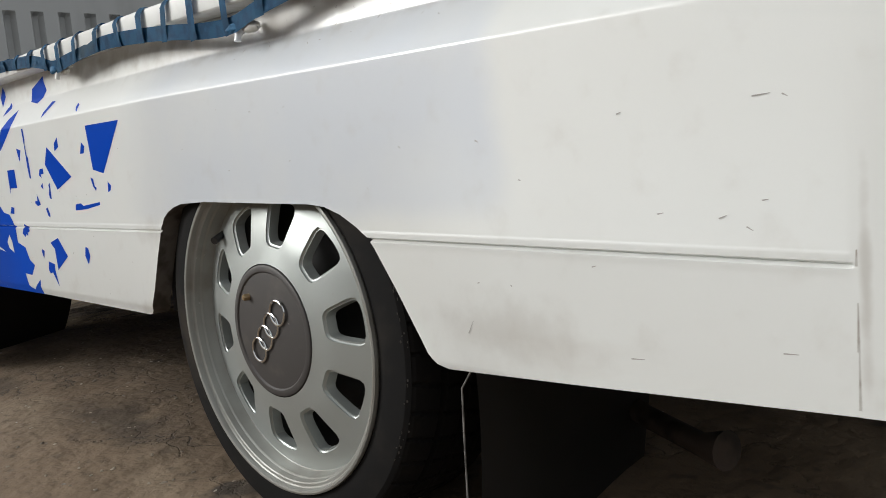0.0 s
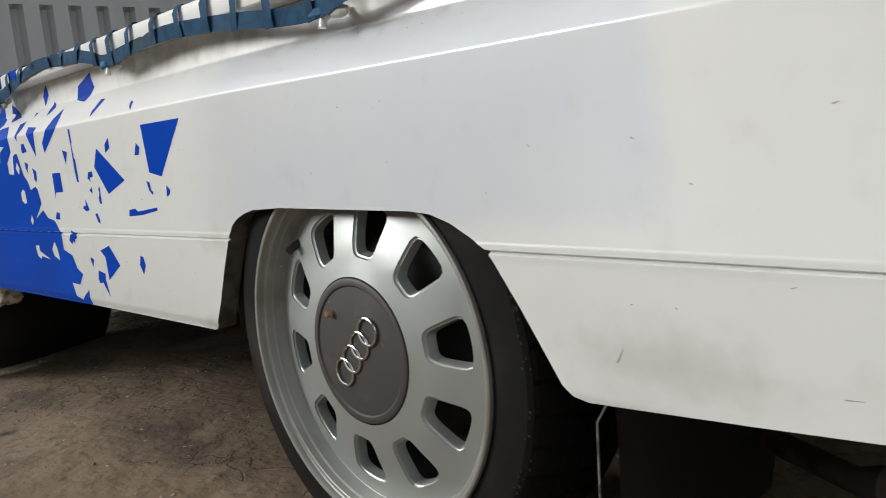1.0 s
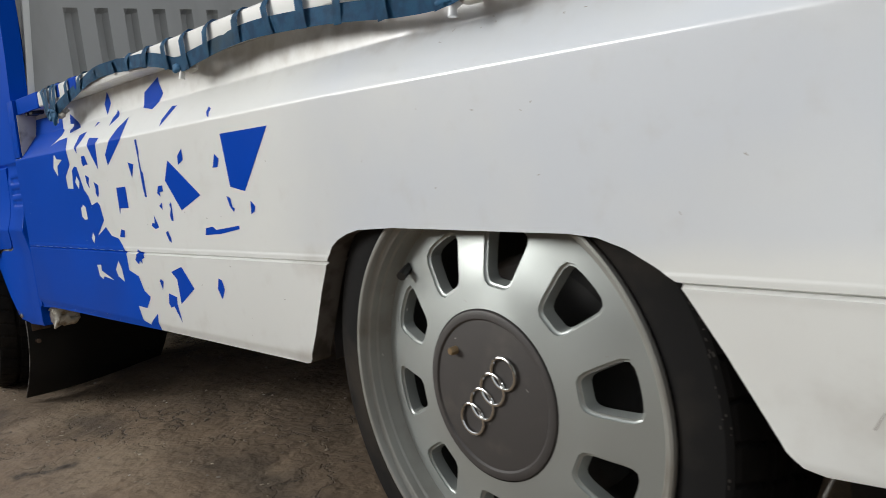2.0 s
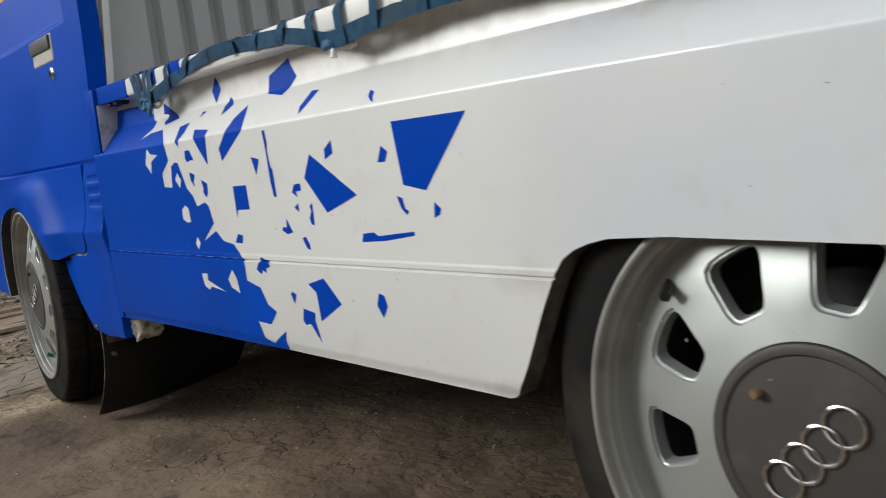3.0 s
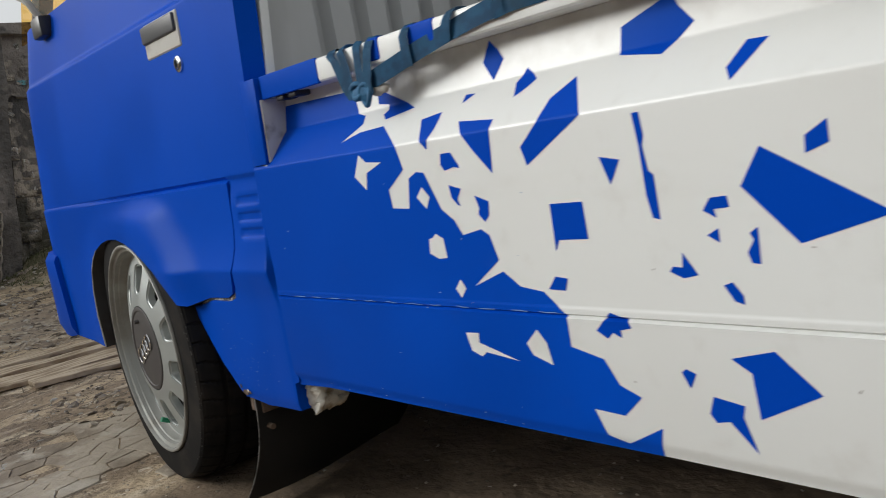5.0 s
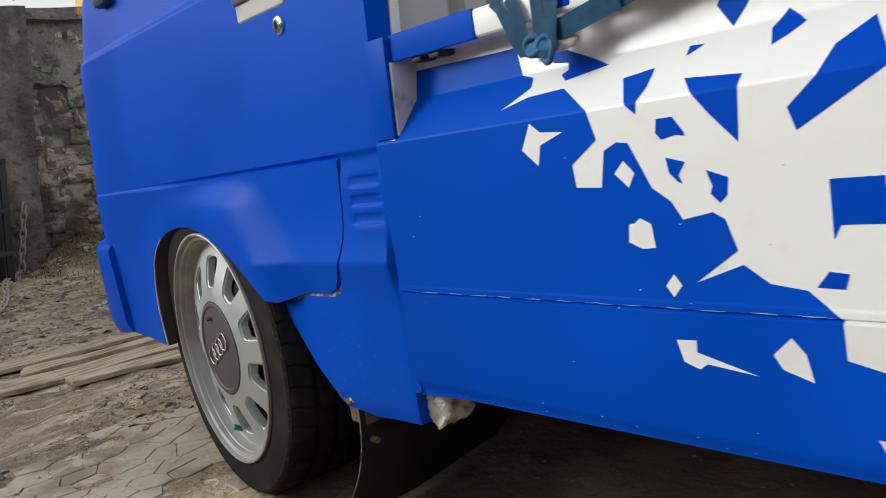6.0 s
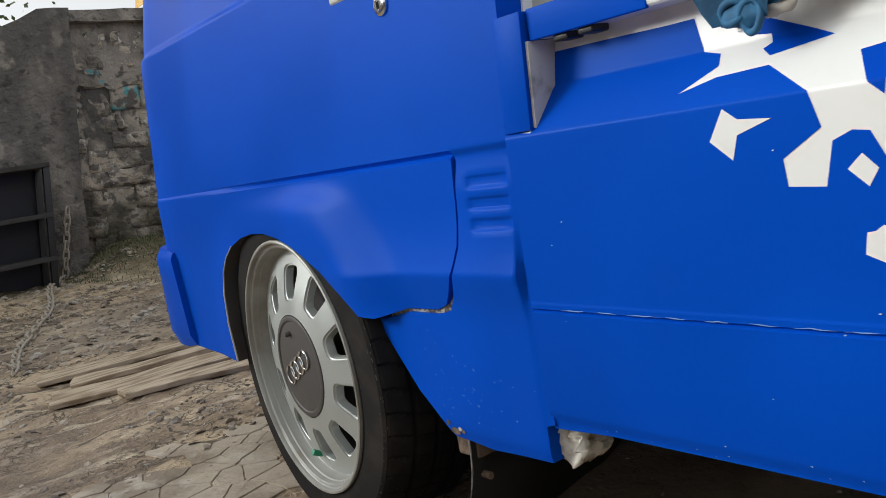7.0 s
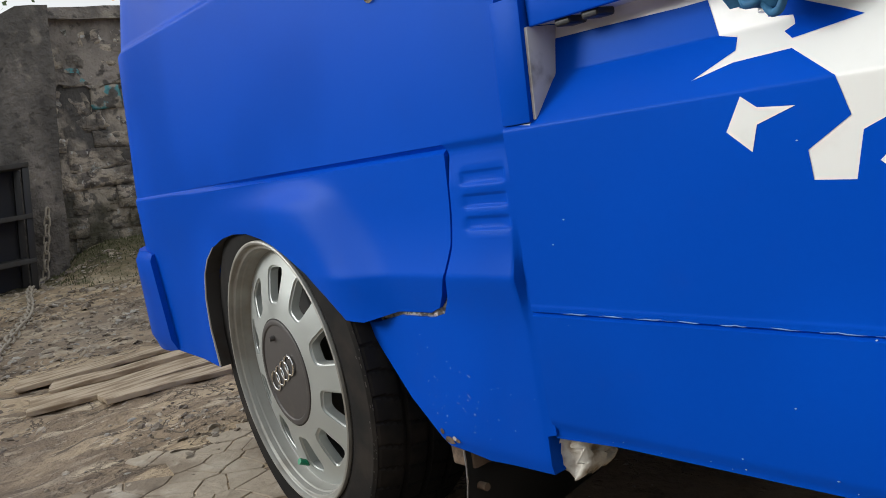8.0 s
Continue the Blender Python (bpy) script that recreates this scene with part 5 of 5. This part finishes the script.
# ---- yard: wall, planks, chain ----
WALL_X = -7.3
LEAN_WALL = 0.13


def leaning(bm):
    """The yard falls away sideways, so the wall stands askew to the truck."""
    for v in bm.verts:
        v.co.y += LEAN_WALL * (v.co.z - 0.9)
    return bm


def fine_box(lo, hi, step, amount, scale, seed=0.0):
    bm = box(lo, hi)
    for ax in range(3):
        n = int((hi[ax] - lo[ax]) / step)
        for k in range(1, n):
            no = [0, 0, 0]
            no[ax] = 1
            co = [0, 0, 0]
            co[ax] = lo[ax] + (hi[ax] - lo[ax]) * k / n
            bmesh.ops.bisect_plane(bm, geom=bm.verts[:] + bm.edges[:] + bm.faces[:], plane_co=co, plane_no=no, dist=1e-5)
    for v in bm.verts:
        v.co += Vector(amount) * (noise.noise(v.co * scale + Vector((seed, 0, 0))) + 0.5 * noise.noise(v.co * scale * 3 + Vector((0, seed, 0))))
    return bm


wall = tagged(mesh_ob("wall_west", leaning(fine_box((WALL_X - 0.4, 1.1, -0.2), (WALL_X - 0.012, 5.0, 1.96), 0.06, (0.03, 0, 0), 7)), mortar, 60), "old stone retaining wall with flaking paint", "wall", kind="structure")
part("coping", leaning(fine_box((WALL_X - 0.42, 0.85, 1.94), (WALL_X + 0.10, 5.0, 2.025), 0.12, (0.02, 0.0, 0.015), 4)), render_dark, wall, "", 50)


def block_mesh(seed, w, h):
    bm = fine_box((0, 0, 0), (0.12, w, h), 0.03, (0.034, 0.010, 0.010), 17, seed * 3.1)
    bmesh.ops.smooth_vert(bm, verts=bm.verts[:], factor=0.25, use_axis_x=True, use_axis_y=True, use_axis_z=True)
    me = bpy.data.meshes.new("stone")
    bm.to_mesh(me)
    bm.free()
    for p in me.polygons:
        p.use_smooth = True
    return me


def lay_wall():
    meshes = {}
    rnd = random.Random(4)
    z, row = 0.02, 0
    while z < 1.80:
        h = (0.13, 0.16, 0.12, 0.15, 0.17)[row % 5]
        y = 1.16 - 0.13 * (row % 2)
        col = 0
        while y < 2.6:
            w = (0.26, 0.17, 0.32, 0.14, 0.22)[(row * 3 + col * 2) % 5]
            paint = turquoise if (row, col) in ((9, 1), (8, 4), (7, 3), (10, 0), (7, 1)) else stone
            key = ((row + col) % 6, w, h, paint.name)
            if key not in meshes:
                me = block_mesh(len(meshes), w - 0.001, h - 0.002)
                me.materials.append(paint)
                meshes[key] = me
            ob = new("stone", meshes[key])
            ob.matrix_world = Matrix.Translation((WALL_X - 0.115 + rnd.uniform(-0.022, 0.014), y + LEAN_WALL * (z - 0.9), z)) @ Matrix.Rotation(rnd.uniform(-0.07, 0.07) - 0.06, 4, 'X')
            ob.parent = wall
            y += w
            col += 1
        z += h
        row += 1


def plaster_mesh():
    """Cement render left on the top of the wall, with a ragged lower edge."""
    bm = fine_box((WALL_X - 0.05, 1.08, 1.50), (WALL_X + 0.018, 2.6, 1.95), 0.05, (0.014, 0.0, 0.0), 9, 5.0)
    for v in bm.verts:
        low = smooth(1.8, 1.5, v.co.z)
        v.co.z += low * (0.16 * noise.noise((v.co.y * 2.6, 0, 4)) + 0.06 * noise.noise((v.co.y * 9, 0, 2)))
    return leaning(bm)


part("plaster", plaster_mesh(), render_dark, wall, "patch of old cement render", 50)


def buttress_mesh():
    bm = fine_box((WALL_X - 0.3, -0.6, -0.2), (WALL_X + 0.20, 1.05, 2.02), 0.11, (0.03, 0.012, 0.012), 3)
    for v in bm.verts:
        v.co.z -= max(0.0, 0.86 - v.co.y) * 0.42 * smooth(0.8, 2.0, v.co.z)
    return leaning(bm)


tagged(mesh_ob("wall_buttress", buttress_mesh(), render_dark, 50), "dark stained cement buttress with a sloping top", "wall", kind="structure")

rack = thing("steel_rack", (-6.8, 0.3, 0.15), "black open steel rack standing before the buttress", "rack")
for yy in (-0.5, 0.73):
    for xx in (-7.0, -6.75):
        part("rack_post", leaning(box((xx - 0.02, yy - 0.02, 0.08), (xx + 0.02, yy + 0.02, 0.96), 0.003)), black_plastic, rack)
for zz in (0.34, 0.62, 0.94):
    part("rack_shelf", leaning(box((-7.03, -0.52, zz), (-6.72, 0.75, zz + 0.03), 0.003)), steel_dark, rack)
part("rack_back", leaning(box((-7.03, -0.52, 0.10), (-7.02, 0.75, 0.94))), black_plastic, rack)


def plank(x, y, z, length, width, thick, yaw, seed):
    bm = box((0, -width / 2, 0), (length, width / 2, thick), 0.004)
    bmesh.ops.subdivide_edges(bm, edges=bm.edges[:], cuts=5, use_grid_fill=True)
    for v in bm.verts:
        v.co += Vector((0.05 if v.co.x < 0.05 else 0.0, 0.014, 0.012)) * noise.noise(v.co * 5 + Vector((seed, 0, 0)))
    bm.transform(Matrix.Translation((x, y, z)) @ Matrix.Rotation(radians(yaw), 4, 'Z'))
    return bm


for i, (x, y, l, w, yaw) in enumerate(((-3.96, -0.07, 1.5, 0.20, 78), (-4.40, -0.02, 1.6, 0.17, 79), (-4.17, 0.05, 1.5, 0.13, 80), (-3.74, 0.10, 1.3, 0.16, 77))):
    p = mesh_ob("plank", plank(x, y, 0.004, l, w, 0.019, yaw, i * 7.0), wood)
    tagged(p, "weathered rough plank lying on the soil", "plank", "planks on the ground")

chain = thing("chain", (-7.05, 0.9, 0.7), "rusty steel chain hanging from the buttress onto the ground", "chain")


def chain_path(s):
    """Down from the buttress, then slack along the ground."""
    if s < 0.56:
        return Vector((WALL_X + 0.28, 0.88 - 0.24 * s, 0.66 - s))
    d = s - 0.56
    x = WALL_X + 0.28 + 0.95 * d
    y = 0.745 - 0.325 * d - 0.03 * math.sin(d * 4)
    return Vector((x, y, ground_height(x, y) + 0.016))


link_pts = [(0.022 * math.cos(a) + (0.010 if math.cos(a) > 0 else -0.010), 0.016 * math.sin(a), 0.0) for a in [i * math.tau / 16 for i in range(16)]]
link_bm = tube([(1.25 * p, 1.25 * q, r) for p, q, r in link_pts], 0.0068, 6, True)
link_mesh = bpy.data.meshes.new("chain_link")
link_bm.to_mesh(link_mesh)
link_bm.free()
link_mesh.materials.append(chain_steel)
s = 0.0
k = 0
while s < 3.0:
    a, b = chain_path(s), chain_path(s + 0.057)
    ob = new("chain_link", link_mesh)
    d = (b - a).normalized()
    ob.matrix_world = Matrix.Translation((a + b) / 2) @ d.to_track_quat('X', 'Z').to_matrix().to_4x4() @ Matrix.Rotation(radians(45 + 90 * (k % 2)), 4, 'X')
    mw = ob.matrix_world.copy()
    ob.parent = chain
    ob.matrix_parent_inverse = Matrix.Translation((-7.05, 0.9, 0.7)).inverted()
    s += 0.057
    k += 1


def tree_mesh():
    """Drooping twigs of small leaves, seen over the wall."""
    rnd = random.Random(8)
    bm = bmesh.new()
    for i in range(90):
        a = Vector((rnd.gauss(-9.6, 0.5), rnd.gauss(0.4, 0.9), rnd.uniform(1.9, 4.2)))
        for j in range(26):
            p = a + Vector((rnd.gauss(0, 0.22), rnd.gauss(0, 0.25), rnd.gauss(0, 0.22)))
            u = Vector((rnd.uniform(-1, 1), rnd.uniform(-1, 1), rnd.uniform(-1, 0.3))).normalized()
            w = u.orthogonal().normalized()
            l = rnd.uniform(0.05, 0.09)
            bm.faces.new([bm.verts.new(q) for q in (p, p + u * l * 0.5 + w * l * 0.3, p + u * l, p + u * l * 0.5 - w * l * 0.3)])
    return bm


tree = thing("tree", (-9.6, 0.4, 0.0), "small leafy tree standing behind the wall", "tree")
part("trunk", tube([(-9.6, 0.4, -0.1), (-9.62, 0.42, 1.2), (-9.55, 0.35, 2.2), (-9.6, 0.5, 3.2)], lambda t: 0.09 - 0.06 * t, 12), bark, tree)
for k, (dy, dz) in enumerate(((0.9, 1.0), (-0.8, 1.2), (0.3, 1.6), (-0.4, 0.8))):
    part("limb", tube([(-9.6, 0.4, 2.0 + 0.2 * k), (-9.6 + 0.1 * k, 0.4 + dy * 0.5, 2.0 + 0.2 * k + dz * 0.4), (-9.5, 0.4 + dy, 2.0 + dz)], lambda t: 0.035 - 0.025 * t, 8), bark, tree)
part("crown", tree_mesh(), leaf, tree, "loose crown of small leaves")


def tufts():
    rnd = random.Random(3)
    bm = bmesh.new()
    for i in range(3500):
        x, y = WALL_X + 0.05 + abs(rnd.gauss(0, 0.42)), rnd.uniform(0.75, 2.4)
        z = ground_height(x, y)
        h, a = rnd.uniform(0.008, 0.032), rnd.uniform(0, 6.3)
        d = Vector((math.cos(a), math.sin(a), 0))
        w = Vector((-d.y, d.x, 0)) * 0.005
        p = Vector((x, y, z - 0.005))
        bm.faces.new([bm.verts.new(q) for q in (p - w, p + w, p + d * h * 0.4 + Vector((0, 0, h)))])
    return bm


tagged(mesh_ob("grass", tufts(), grass), "short grass and moss along the foot of the wall", "grass", kind="stuff")

scatter_pebbles()
lay_wall()
lay_paving()

# unseen closing walls behind the camera and across the truck, added to block light
tagged(mesh_ob("unseen_wall_south", box((-7.9, -5.6, -0.1), (6.0, -5.4, 2.2), 0.01), render_dark), "plain unseen cement wall added to hold back light", "wall", kind="structure")
tagged(mesh_ob("unseen_wall_east", box((5.8, -5.4, -0.1), (6.0, 5.0, 1.0), 0.01), render_dark), "plain unseen cement wall added to hold back light", "wall", kind="structure")
# added to darken what the blue door reflects
tagged(mesh_ob("unseen_wall_south_west", box((-7.9, -5.4, -0.1), (-7.6, -0.62, 2.6), 0.01), render_dark), "plain unseen cement wall added to hold back light", "wall", kind="structure")
# added to keep light from the far side out from under the truck
tagged(mesh_ob("unseen_wall_north", box((-7.2, 3.5, -0.1), (6.0, 3.7, 2.0), 0.01), render_dark), "plain unseen cement wall added to hold back light", "wall", kind="structure")
